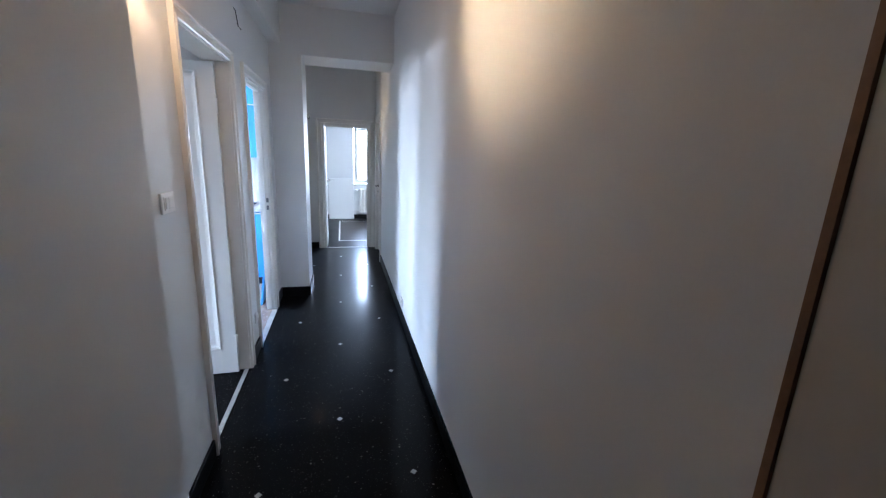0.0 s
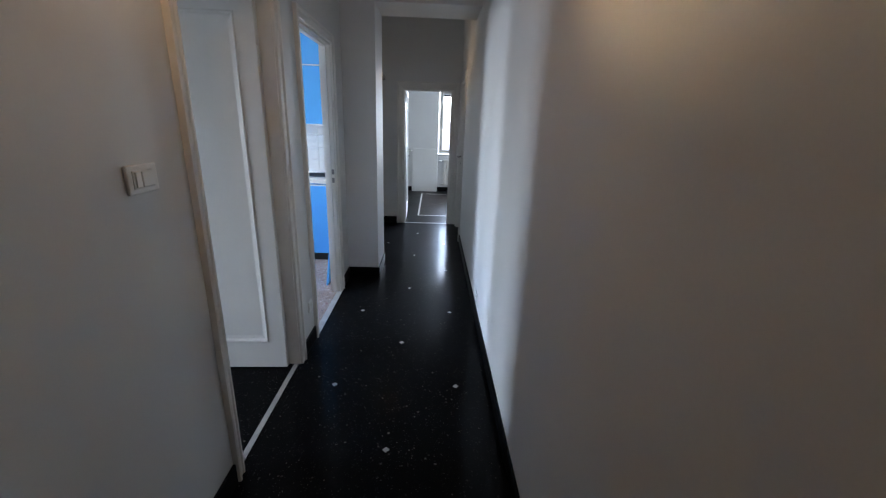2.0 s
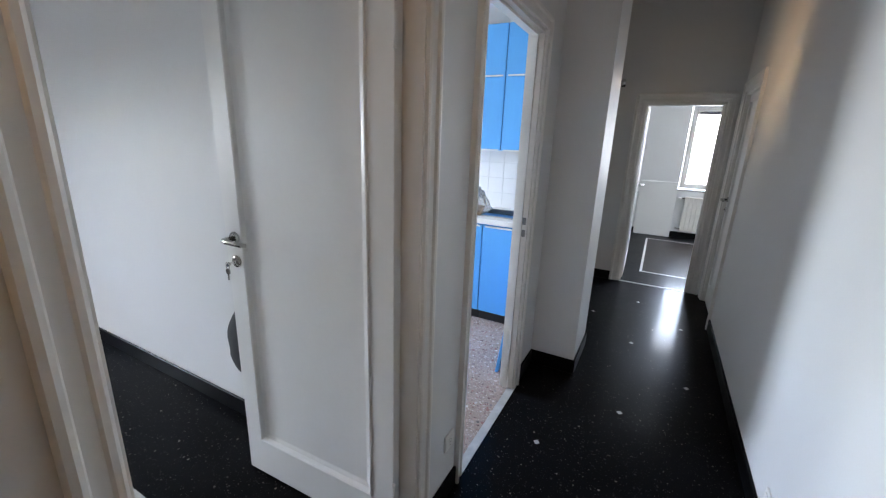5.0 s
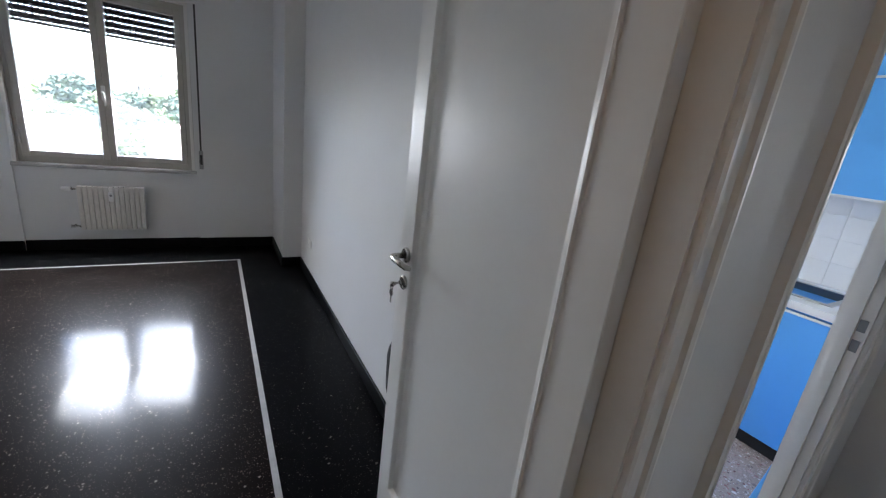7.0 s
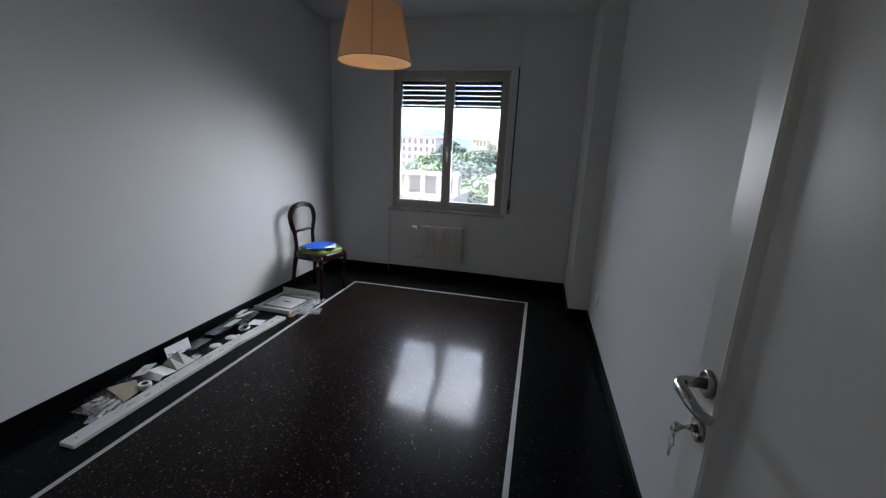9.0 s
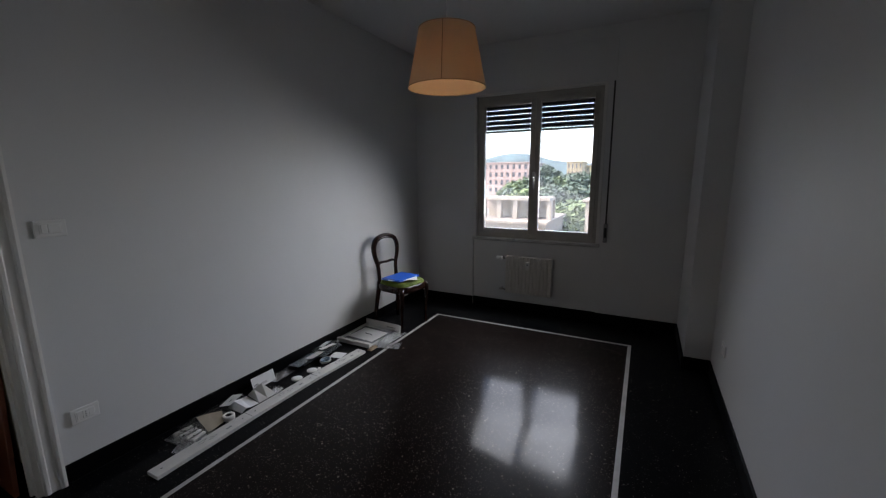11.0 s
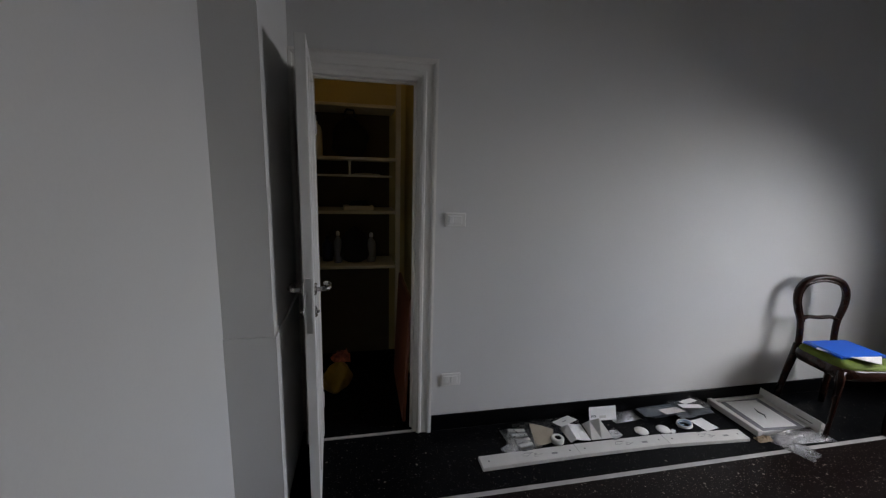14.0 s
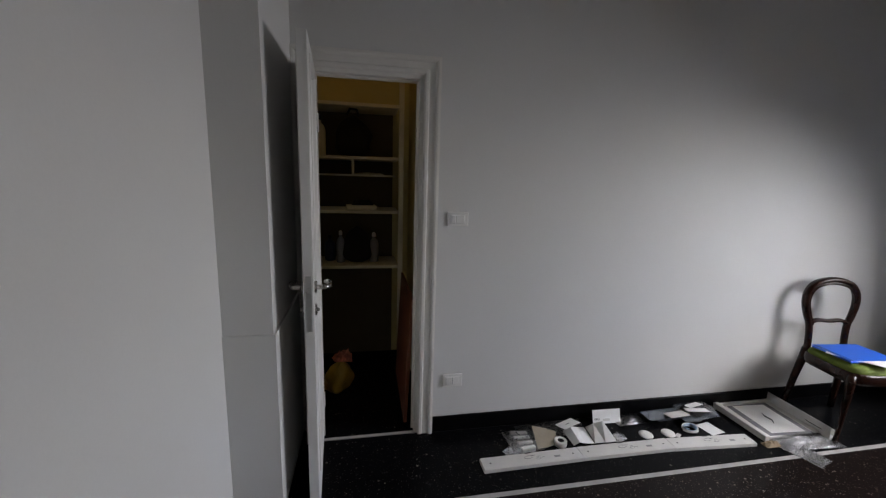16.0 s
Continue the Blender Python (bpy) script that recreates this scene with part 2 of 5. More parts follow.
def part(name, bm, material, parent=None, label=""):
    bmesh.ops.recalc_face_normals(bm, faces=bm.faces)
    me = bpy.data.meshes.new(name)
    bm.to_mesh(me)
    bm.free()
    me.materials.append(material)
    ob = new(name, me)
    if parent is not None:
        ob.parent = parent
    if label:
        tagged(ob, label)
    return ob


def thing(name, label, category, m=None, group=""):
    ob = new(name)
    ob.empty_display_size = 0.05
    if m is not None:
        ob.matrix_basis = m
    return tagged(ob, label, category, group)


def struct(name, bm, material, label="", category=""):
    return tagged(part(name, bm, material), label or name.replace("_", " "), category or name.split("_")[0], kind="structure")


def merge(*boxes):
    bm = bmesh.new()
    for b in boxes:
        box(bm, *b)
    return bm

# ---- setting: measures of the flat ----
CX = 1.2            # corridor, right wall
W = -4.63           # room, window wall
N, S = 0.09, -2.97  # room, north and south wall
E = -0.14           # room, wall towards the corridor
H = 2.9             # ceiling
FAR = 3.79          # wall at the corridor's far end
FN = 6.9            # far room, window wall
WY0, WY1, WZ0, WZ1 = -2.20, -0.865, 0.80, 2.40   # room window opening
D0, D1 = -0.886, -0.06      # room door opening along y
K0, K1 = 0.330, 1.108        # kitchen door opening
C0, C1 = -0.972, -0.40     # closet door opening along x
DH = 2.07
EK = -0.085     # kitchen face of the thinner partition

struct("wall_corridor", merge(
    (E, 0, S, D0, 0, H), (E, 0, D0, D1, DH, H), (E, 0, D1, K0, 0, H), (EK, 0, K0, K1, DH, H), (EK, 0, K1, 1.49, 0, H)), PLASTER,
    "white painted partition wall with two door openings", "wall")
struct("wall_near", merge((0, 0.25, -4.6, -1.9, 0, H)), PLASTER, "white painted wall narrowing the corridor", "wall")
struct("wall_pier", merge((EK, 0.295, 1.49, 1.97, 0, H)), PLASTER, "white painted pier projecting into the corridor", "wall")
struct("beam", merge((0.295, CX, 1.49, 1.97, 2.46, H)), PLASTER, "white painted beam across the corridor", "beam")
struct("soffit", merge((0, 0.11, -0.06, 1.49, 2.55, H)), PLASTER, "white painted boxed soffit along the top of the corridor wall", "soffit")
struct("wall_far_left", merge((EK, 0, 1.97, FAR, 0, H)), PLASTER, "white painted corridor wall", "wall")
R0, R1 = 2.90, 3.62
struct("wall_right", merge((CX, CX + 0.14, -2.64, R0, 0, H), (CX, CX + 0.14, R0, R1, 2.03, H), (CX, CX + 0.14, R1, FAR + 0.12, 0, H),
                           (CX, CX + 0.14, -4.6, -3.46, 0, H), (CX, CX + 0.14, -3.46, -2.64, 2.1, H)), PLASTER,
       "long white painted corridor wall", "wall")
struct("wall_back", merge((0.25, CX, -4.7, -4.6, 0, H)), PLASTER, "white painted wall closing the corridor", "wall")
F0, F1, FH = 0.365, 1.09, 1.97
struct("wall_far", merge((-1.2, F0, FAR, FAR + 0.12, 0, H), (F0, F1, FAR, FAR + 0.12, FH, H), (F1, CX, FAR, FAR + 0.12, 0, H), (CX + 0.14, 3.0, FAR, FAR + 0.12, 0, H)),
       PLASTER, "white painted wall with a doorway", "wall")
FY = FAR + 0.12
struct("wall_far_north", merge((-1.2, 0.93, FN, FN + 0.3, 0, H), (2.8, 3.0, FN, FN + 0.3, 0, H), (0.93, 2.8, FN, FN + 0.3, 0, 0.84), (0.93, 2.8, FN, FN + 0.3, 2.2, H)),
       PLASTER, "white painted window wall of the far room", "wall")
struct("wall_far_west", merge((-1.3, -1.2, FAR, FN + 0.3, 0, H)), PLASTER, "white painted wall of the far room", "wall")
struct("wall_far_east", merge((3.0, 3.1, FAR, FN + 0.3, 0, H)), PLASTER, "white painted wall of the far room", "wall")
struct("wall_north", merge((W - 0.3, E, N, N + 0.1, 0, H)), PLASTER, "white painted room wall", "wall")
struct("wall_south", merge((W - 0.3, C0, S - 0.1, S, 0, H), (C0, C1, S - 0.1, S, 2.03, H), (C1, E, S - 0.1, S, 0, H)), PLASTER, "white painted room wall with a closet doorway", "wall")
struct("wall_west", merge((W - 0.3, W, S, WY0 - 0.03, 0, H), (W - 0.3, W, WY1 + 0.03, N, 0, H), (W - 0.3, W, WY0 - 0.03, WY1 + 0.03, WZ1, H),
                          (W - 0.3, W, WY0 - 0.03, WY0, WZ0, WZ1), (W - 0.3, W, WY1, WY1 + 0.03, WZ0, WZ1),
                          (W - 0.3, W - 0.02, WY0 - 0.03, WY1 + 0.03, 0, WZ0)), PLASTER, "white painted window wall with a shallow recess", "wall")
struct("wall_pilaster", merge((W, -3.845, -0.09, N, 0, H)), PLASTER, "white painted corner pilaster", "wall")
struct("wall_pillar", merge((-0.322, E, S, -2.372, 0.902, H), (-0.330, E, S, -2.364, 0, 0.902)), PLASTER, "white painted corner pillar with a stepped base", "wall")
# kitchen shell
KW, KN = -3.4, 2.55
struct("wall_kitchen_north", merge((KW, EK, KN, KN + 0.1, 0, H)), PLASTER, "white painted kitchen wall", "wall")
struct("wall_kitchen_west", merge((KW - 0.2, KW, N + 0.1, 0.75, 0, H), (KW - 0.2, KW, 1.7, KN + 0.1, 0, H), (KW - 0.2, KW, 0.75, 1.7, 0, 1.0), (KW - 0.2, KW, 0.75, 1.7, 2.1, H)),
       PLASTER, "white painted kitchen wall with a window opening", "wall")
# closet shell
struct("wall_closet", merge((-1.12, -1.02, -4.15, S - 0.1, 0, H), (-0.15, -0.05, -4.15, S - 0.1, 0, H), (-1.12, -0.05, -4.25, -4.15, 0, H)), YELLOW,
       "yellow painted closet walls", "wall")
struct("ceiling", merge((W - 0.3, CX + 0.14, -4.7, FAR + 0.12, H, H + 0.15), (-1.3, 3.1, FAR + 0.12, FN + 0.3, H, H + 0.15)), CEIL, "white painted ceiling", "ceiling")

# floors
LX0, LX1, LY0, LY1, LW = -4.13, -0.62, -2.45, -0.47, 0.028
struct("floor_corridor", merge((0, CX + 0.14, -4.7, FAR + 0.12, -0.12, 0), (E, 0, 1.49, FAR + 0.12, -0.12, 0), (E, 0, S, K0 - 0.3, -0.12, 0), (E, 0, K1 + 0.3, 1.49, -0.12, 0)), BLACK_T,
       "polished black terrazzo floor", "floor")
struct("floor_room", merge((W - 0.3, E, S - 0.1, LY0, -0.12, 0), (W - 0.3, E, LY1, N, -0.12, 0), (W - 0.3, LX0, LY0, LY1, -0.12, 0), (LX1, E, LY0, LY1, -0.12, 0)), BLACK_T,
       "polished black terrazzo floor border", "floor")
struct("floor_inner", merge((LX0 + LW, LX1 - LW, LY0 + LW, LY1 - LW, -0.12, 0)), BROWN_T, "polished brown terrazzo floor field with pale chips", "floor")
struct("trim_floor_line", merge((LX0, LX1, LY0, LY0 + LW, -0.12, 0), (LX0, LX1, LY1 - LW, LY1, -0.12, 0), (LX0, LX0 + LW, LY0 + LW, LY1 - LW, -0.12, 0),
                                (LX1 - LW, LX1, LY0 + LW, LY1 - LW, -0.12, 0)), MARBLE, "white marble strip inlaid in the floor", "trim")
struct("floor_kitchen", merge((KW - 0.2, E, N + 0.1, KN + 0.1, -0.12, 0), (E, 0, K0 - 0.3, K1 + 0.3, -0.12, -0.001)), RED_T, "red and white terrazzo kitchen floor", "floor")
struct("floor_closet", merge((-1.12, -0.05, -4.25, S - 0.1, -0.12, 0)), BLACK_T, "dark terrazzo closet floor", "floor")
FL = 0.58
struct("floor_far", merge((-1.3, 3.1, FY, 4.33, -0.12, 0), (-1.3, FL, 4.33, 6.5, -0.12, 0), (-1.3, 3.1, 6.5, FN + 0.3, -0.12, 0), (2.4, 3.1, 4.33, 6.5, -0.12, 0)), BLACK_T,
       "polished black terrazzo floor border", "floor")
struct("floor_far_inner", merge((FL + LW, 2.4 - LW, 4.33 + LW, 6.5 - LW, -0.12, 0)), BROWN_T, "polished brown terrazzo floor field", "floor")
struct("trim_far_line", merge((FL, 2.4, 4.33, 4.33 + LW, -0.12, 0), (FL, 2.4, 6.5 - LW, 6.5, -0.12, 0), (FL, FL + LW, 4.33 + LW, 6.5 - LW, -0.12, 0), (2.4 - LW, 2.4, 4.33 + LW, 6.5 - LW, -0.12, 0)),
       MARBLE, "white marble strip inlaid in the floor", "trim")
# thresholds
struct("threshold_room", bx(-0.040, -0.014, D0, D1, -0.05, 0.004), MARBLE, "white marble threshold strip", "threshold")
struct("threshold_kitchen", bx(-0.03, 0.015, K0, K1, -0.05, 0.004), MARBLE, "white marble threshold strip", "threshold")
struct("threshold_far", bx(F0, F1, FAR - 0.005, FAR + 0.02, -0.05, 0.004), MARBLE, "white marble threshold strip", "threshold")
struct("threshold_closet", bx(C0, C1, S - 0.02, S, -0.05, 0.004), MARBLE, "white marble threshold strip", "threshold")

# skirting
BH, BT = 0.1, 0.013


def skirt(name, *runs):
    bm = bmesh.new()
    for r in runs:
        box(bm, *r, 0, BH, r=0.003)
    struct(name, bm, BLACK_S, "black stone skirting along the wall", "baseboard")


skirt("baseboard_corridor", (0, BT, -1.9, D0 - 0.064), (0, BT, D1 + 0.064, K0 - 0.066), (0, BT, K1 + 0.066, 1.49 - BT), (0, 0.295 + BT, 1.49 - BT, 1.49), (0.295, 0.295 + BT, 1.49, 1.97),
      (0.25, 0.25 + BT, -4.6, -1.9), (0, BT, 1.97, FAR - BT), (0, F0 - 0.085, FAR - BT, FAR))
skirt("baseboard_right", (CX - BT, CX, -2.60, R0 - 0.08), (CX - BT, CX, R1 + 0.08, FAR))
skirt("baseboard_room", (W, C0 - 0.09, S, S + BT), (W, W + BT, S + BT, WY0 - 0.03), (W - 0.02, W - 0.02 + BT, WY0 - 0.03, WY1 + 0.03), (W, W + BT, WY1 + 0.03, -0.09),
      (W, -3.845 + BT, -0.09 - BT, -0.09), (-3.845, -3.845 + BT, -0.09, N), (-3.845 + BT, E, N - BT, N), (E - BT, E, -2.36, D0 - 0.09), (-0.330 - BT, E, -2.364, -2.364 + BT), (-0.330 - BT, -0.330, S + 0.03, -2.364))
skirt("baseboard_far", (-1.2, 3.0, FN - BT, FN), (-1.2, -1.2 + BT, FY, FN - BT), (3.0 - BT, 3.0, FY, FN - BT))

# marble diamonds set in the corridor floor
for i in range(-4, 4):
    for x, dy in ((0.265, 0.0), (0.99, 0.0), (0.627, 0.49)):
        y = -0.268 + i * 0.985 + dy
        if y > FAR - 0.1:
            continue
        bm = bmesh.new()
        r = 0.017
        v0 = [bm.verts.new((x + r * math.cos(a), y + r * math.sin(a), z)) for z in (-0.002, 0.0015) for a in (0, math.pi / 2, math.pi, 1.5 * math.pi)]
        for q in ((3, 2, 1, 0), (4, 5, 6, 7), (0, 1, 5, 4), (1, 2, 6, 5), (2, 3, 7, 6), (3, 0, 4, 7)):
            bm.faces.new([v0[k] for k in q])
        struct("floor_inlay", bm, MARBLE, "small white marble diamond inlaid in black terrazzo", "inlay")

# ---- doors ----


def casing_profile():
    """Moulded casing across its width: (offset from the opening, height off the wall)."""
    return [(0, 0.0), (0, 0.012), (0.008, 0.016), (0.020, 0.016), (0.026, 0.011), (0.056, 0.013), (0.062, 0.021), (0.072, 0.024), (0.085, 0.022), (0.088, 0.0)]


def casing(name, a0, a1, top, place, label, wide=1.0):
    """A mitred casing round a doorway from a0 to a1; place maps (along, off the wall, up) to the world."""
    bm = bmesh.new()
    pr = casing_profile()
    rows = []
    for o, h in pr:
        o *= wide
        rows.append([bm.verts.new(place(a, h, z)) for a, z in ((a0 - o, 0), (a0 - o, top + o), (a1 + o, top + o), (a1 + o, 0))])
    for A, B in zip(rows, rows[1:]):
        for k in range(3):
            bm.faces.new((A[k], A[k + 1], B[k + 1], B[k]))
    for k in (0, 3):
        bm.faces.new([r[k] for r in rows])
    return tagged(part(name, bm, TRIM), label, "door casing", kind="structure")


def lining(name, a0, a1, top, d0, d1, place, stop=None, t=0.022):
    """Jamb lining inside the opening with a door stop."""
    bm = bmesh.new()

    def pb(x0, x1, y0, y1, z0, z1):
        vs = [bm.verts.new(place(x, y, z)) for z in (z0, z1) for y in (y0, y1) for x in (x0, x1)]
        for q in ((0, 2, 3, 1), (4, 5, 7, 6), (0, 1, 5, 4), (2, 6, 7, 3), (0, 4, 6, 2), (1, 3, 7, 5)):
            bm.faces.new([vs[i] for i in q])
    pb(a0 - 0.001, a0 + t, d0, d1, 0.004, top - t)
    pb(a1 - t, a1 + 0.001, d0, d1, 0.004, top - t)
    pb(a0 - 0.001, a1 + 0.001, d0, d1, top - t, top + 0.001)
    if stop:
        s0, s1 = stop
        pb(a0 + t, a0 + t + 0.012, s0, s1, 0.004, top - t)
        pb(a1 - t - 0.012, a1 - t, s0, s1, 0.004, top - t)
        pb(a0 + t + 0.012, a1 - t - 0.012, s0, s1, top - t - 0.012, top - t)
    return tagged(part(name, bm, TRIM), "white painted door lining in the wall opening", "door frame", kind="structure")


def on_x(face, sign):
    return lambda a, h, z: (face + sign * h, a, z)


def on_y(face, sign):
    return lambda a, h, z: (a, face + sign * h, z)


casing("door_casing_1", D0, D1, DH, on_x(0, 1), "white moulded door casing in the corridor", 0.72)
casing("door_casing_2", D0, D1, DH, on_x(E, -1), "white moulded door casing in the room")
lining("door_frame_1", D0, D1, DH, E, 0, lambda a, d, z: (d, a, z), None, 0.008)
casing("door_casing_3", K0, K1, DH, on_x(0, 1), "white moulded casing of the kitchen doorway", 0.74)
lining("door_frame_2", K0, K1, DH, EK, 0, lambda a, d, z: (d, a, z), (-0.06, -0.03), 0.016)
casing("door_casing_4", F0, F1, FH, on_y(FAR, -1), "white moulded casing of the far doorway")
lining("door_frame_3", F0, F1, FH, FAR, FY, lambda a, d, z: (a, d, z), (FAR + 0.03, FAR + 0.07))
casing("door_casing_5", C0, C1, 2.03, on_y(S, 1), "white moulded casing of the closet doorway")
lining("door_frame_4", C0, C1, 2.03, S - 0.1, S, lambda a, d, z: (a, d, z), (S - 0.06, S - 0.045))
casing("door_casing_6", R0, R1, 2.03, on_x(CX, -1), "white moulded casing of a closed door")
lining("door_frame_5", R0, R1, 2.03, CX, CX + 0.14, lambda a, d, z: (d, a, z))


def lever(parent, x, z, side, towards, y_face, keyed=False):
    """Lever handle with a round rose; side +1/-1 is the face, towards +1/-1 the way it points."""
    bm = bmesh.new()
    s = side
    tube(bm, [(x, y_face, z), (x, y_face + s * 0.006, z), (x, y_face + s * 0.010, z)], [0.026, 0.026, 0.022], 20)
    tube(bm, [(x, y_face + s * 0.008, z), (x, y_face + s * 0.040, z), (x + towards * 0.006, y_face + s * 0.052, z), (x + towards * 0.020, y_face + s * 0.057, z),
              (x + towards * 0.075, y_face + s * 0.057, z - 0.001), (x + towards * 0.100, y_face + s * 0.052, z - 0.004), (x + towards * 0.113, y_face + s * 0.038, z - 0.006)],
         [0.010, 0.010, 0.0105, 0.011, 0.010, 0.009, 0.008], 12)
    h = part("handle", bm, CHROME, parent, "satin nickel lever handle")
    bm = bmesh.new()
    tube(bm, [(x, y_face, z - 0.095), (x, y_face + s * 0.006, z - 0.095), (x, y_face + s * 0.009, z - 0.095)], [0.024, 0.024, 0.019], 20)
    tube(bm, [(x, y_face + s * 0.008, z - 0.095), (x, y_face + s * 0.018, z - 0.095)], 0.008, 10)
    part("lock_rose", bm, CHROME, parent, "satin nickel keyhole rose")
    if keyed:
        bm = bmesh.new()
        yk = y_face + s * 0.030
        tube(bm, [(x, y_face + s * 0.016, z - 0.095), (x, yk, z - 0.095)], 0.004, 8)
        tube(bm, [(x, yk - 0.0015, z - 0.095), (x, yk + s * 0.012, z - 0.097), (x, yk + s * 0.016, z - 0.097)], [0.004, 0.011, 0.009], 12)
        ring = [(x + 0.009 * math.cos(a), yk + s * 0.014, z - 0.108 + 0.010 * math.sin(a)) for a in np.linspace(0, 2 * math.pi, 14, endpoint=False)]
        tube(bm, ring, 0.0018, 6, close=True)
        tube(bm, [(x, yk + s * 0.0125, z - 0.126), (x, yk + s * 0.0155, z - 0.126)], 0.0125, 14)
        box(bm, x - 0.0042, x + 0.0042, yk + s * 0.014 - 0.0012, yk + s * 0.014 + 0.0012, z - 0.162, z - 0.136, 0.0008)
        part("key", bm, CHROME, parent, "steel keys hanging in the lock")
    return h


def door_leaf(name, label, width, height, thick, m, panel=True, handle=True, keyed=False, both=True, hand=1, z_handle=1.06):
    """A leaf along local +x from its hinge at 0, thickness along y, faces at +-thick/2."""
    d = thing(name, label, "door", m)
    h2 = thick / 2
    if not panel:
        part("leaf", bx(0, width, -h2, h2, 0.008, height, r=0.002), LACQUER, d)
    if panel:
        bm = bmesh.new()
        x0, x1, z0, z1 = 0.095, width - 0.088, 0.185, height - 0.055
        e = 0.0025
        edge = {}
        for s in (-1, 1):
            rows = [[bm.verts.new((x, s * (h2 - e), z)) for x, z in ((0, 0.008), (width, 0.008), (width, height), (0, height))],
                    [bm.verts.new((x, s * h2, z)) for x, z in ((e, 0.008 + e), (width - e, 0.008 + e), (width - e, height - e), (e, height - e))]]
            for o, k in ((0, 0.0), (0.002, 0.004), (0.007, 0.0055), (0.013, 0.001), (0.019, -0.011), (0.036, -0.0165), (0.039, -0.017)):
                rows.append([bm.verts.new((x, s * (h2 + k), z)) for x, z in ((x0 + o, z0 + o), (x1 - o, z0 + o), (x1 - o, z1 - o), (x0 + o, z1 - o))])
            for A, B in zip(rows, rows[1:]):
                for k in range(4):
                    bm.faces.new((A[k], A[(k + 1) % 4], B[(k + 1) % 4], B[k]))
            bm.faces.new(rows[-1])
            edge[s] = rows[0]
        for k in range(4):
            bm.faces.new((edge[-1][k], edge[-1][(k + 1) % 4], edge[1][(k + 1) % 4], edge[1][k]))
        part("leaf", bm, LACQUER, d)
    if handle:
        for s in ((-1, 1) if both else (hand,)):
            lever(d, width - 0.055, z_handle, s, -1, s * h2, keyed and s == 1)
        bm = bmesh.new()
        box(bm, width - 0.0005, width + 0.0015, -0.011, 0.011, z_handle - 0.17, z_handle + 0.06)
        box(bm, width, width + 0.008, -0.006, 0.006, z_handle - 0.012, z_handle + 0.012, 0.001)
        part("latch_plate", bm, STEEL, d)
    for z in (0.25, height - 0.25):
        bm = bmesh.new()
        tube(bm, [(-0.005, h2 + 0.004, z - 0.045), (-0.005, h2 + 0.004, z + 0.045)], 0.007, 10)
        part("hinge", bm, LACQUER, d)
    return d


def leaf_pose(hinge, tip):
    a = math.degrees(math.atan2(tip[1] - hinge[1], tip[0] - hinge[0]))
    return pose(hinge[0], hinge[1], 0, 0, 0, a)


door_leaf("door_1", "white lacquered panel door standing open into the room", 0.795, 2.05, 0.042, leaf_pose((-0.070, -0.090), (-0.865, -0.114)), keyed=True, z_handle=1.12)
door_leaf("door_2", "narrow white lacquered closet door standing open", 0.575, 2.018, 0.04, leaf_pose((-0.412, -2.985), (-0.450, -2.41)), panel=True)
door_leaf("door_3", "white door of the far room standing open", 0.72, 1.95, 0.04, leaf_pose((0.39, FY + 0.01), (0.375, FY + 0.73)))
door_leaf("door_4", "closed white door in the corridor wall", 0.715, 2.005, 0.04, pose(CX + 0.05, R0 + 0.0025, 0, 0, 0, 90), both=False, hand=1)
# entrance door in a brown wooden frame
struct("door_casing_7", merge((CX - 0.009, CX + 0.1, -2.611, -2.60, 0, 2.17), (CX - 0.012, CX + 0.1, -3.5, -3.43, 0, 2.17), (CX - 0.012, CX + 0.1, -3.43, -2.611, 2.1, 2.17)), BROWNWOOD,
       "brown wooden frame of the entrance door", "door casing")
ed = thing("door_5", "closed beige entrance door in a brown wooden frame", "door", pose(CX + 0.02, -3.43, 0))
part("leaf", bx(-0.025, 0.03, 0.002, 0.818, 0.005, 2.098, r=0.002), surface("beige_door_paint", (0.50, 0.46, 0.40), 0.45, vary=0.04, scale=2), ed)

# ---- room window ----
win = tagged(thing("window_1", "two-leaf taupe enamelled window with a half-lowered roller shutter", "window", pose(W, 0, 0)), kind="structure")
fx0, fx1 = -0.085, -0.035


def frame_ring(x0, x1, y0, y1, z0, z1, w, r=0.003):
    bm = bmesh.new()
    box(bm, x0, x1, y0, y0 + w, z0, z1, r)
    box(bm, x0, x1, y1 - w, y1, z0, z1, r)
    box(bm, x0, x1, y0 + w, y1 - w, z0, z0 + w, r)
    box(bm, x0, x1, y0 + w, y1 - w, z1 - w, z1, r)
    return bm


WM = -1.54
part("window_frame", frame_ring(fx0, fx1, WY0, WY1, WZ0 + 0.028, WZ1, 0.058), WINPAINT, win)
for y0, y1 in ((WY0 + 0.045, WM + 0.002), (WM - 0.002 + 0.004, WY1 - 0.045)):
    sash = part("sash", frame_ring(fx0 + 0.012, fx1 + 0.018, y0, y1, WZ0 + 0.082, WZ1 - 0.080, 0.052, 0.005), WINPAINT, win)
    pane = part("pane", bx(fx0 + 0.035, fx0 + 0.039, y0 + 0.045, y1 - 0.045, WZ0 + 0.127, WZ1 - 0.125), GLASS, sash, "greyed window glass with a haze veil")
    # pane shadow off, so daylight enters past the tint
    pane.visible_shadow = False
part("top_rail", bx(fx0 + 0.002, fx1 + 0.006, WY0 + 0.058, WY1 - 0.058, WZ1 - 0.1, WZ1 - 0.0585, r=0.003), WINPAINT, win)
bm = bmesh.new()
box(bm, fx1 + 0.018, fx1 + 0.026, WM - 0.016, WM + 0.016, 1.43, 1.56, 0.003)
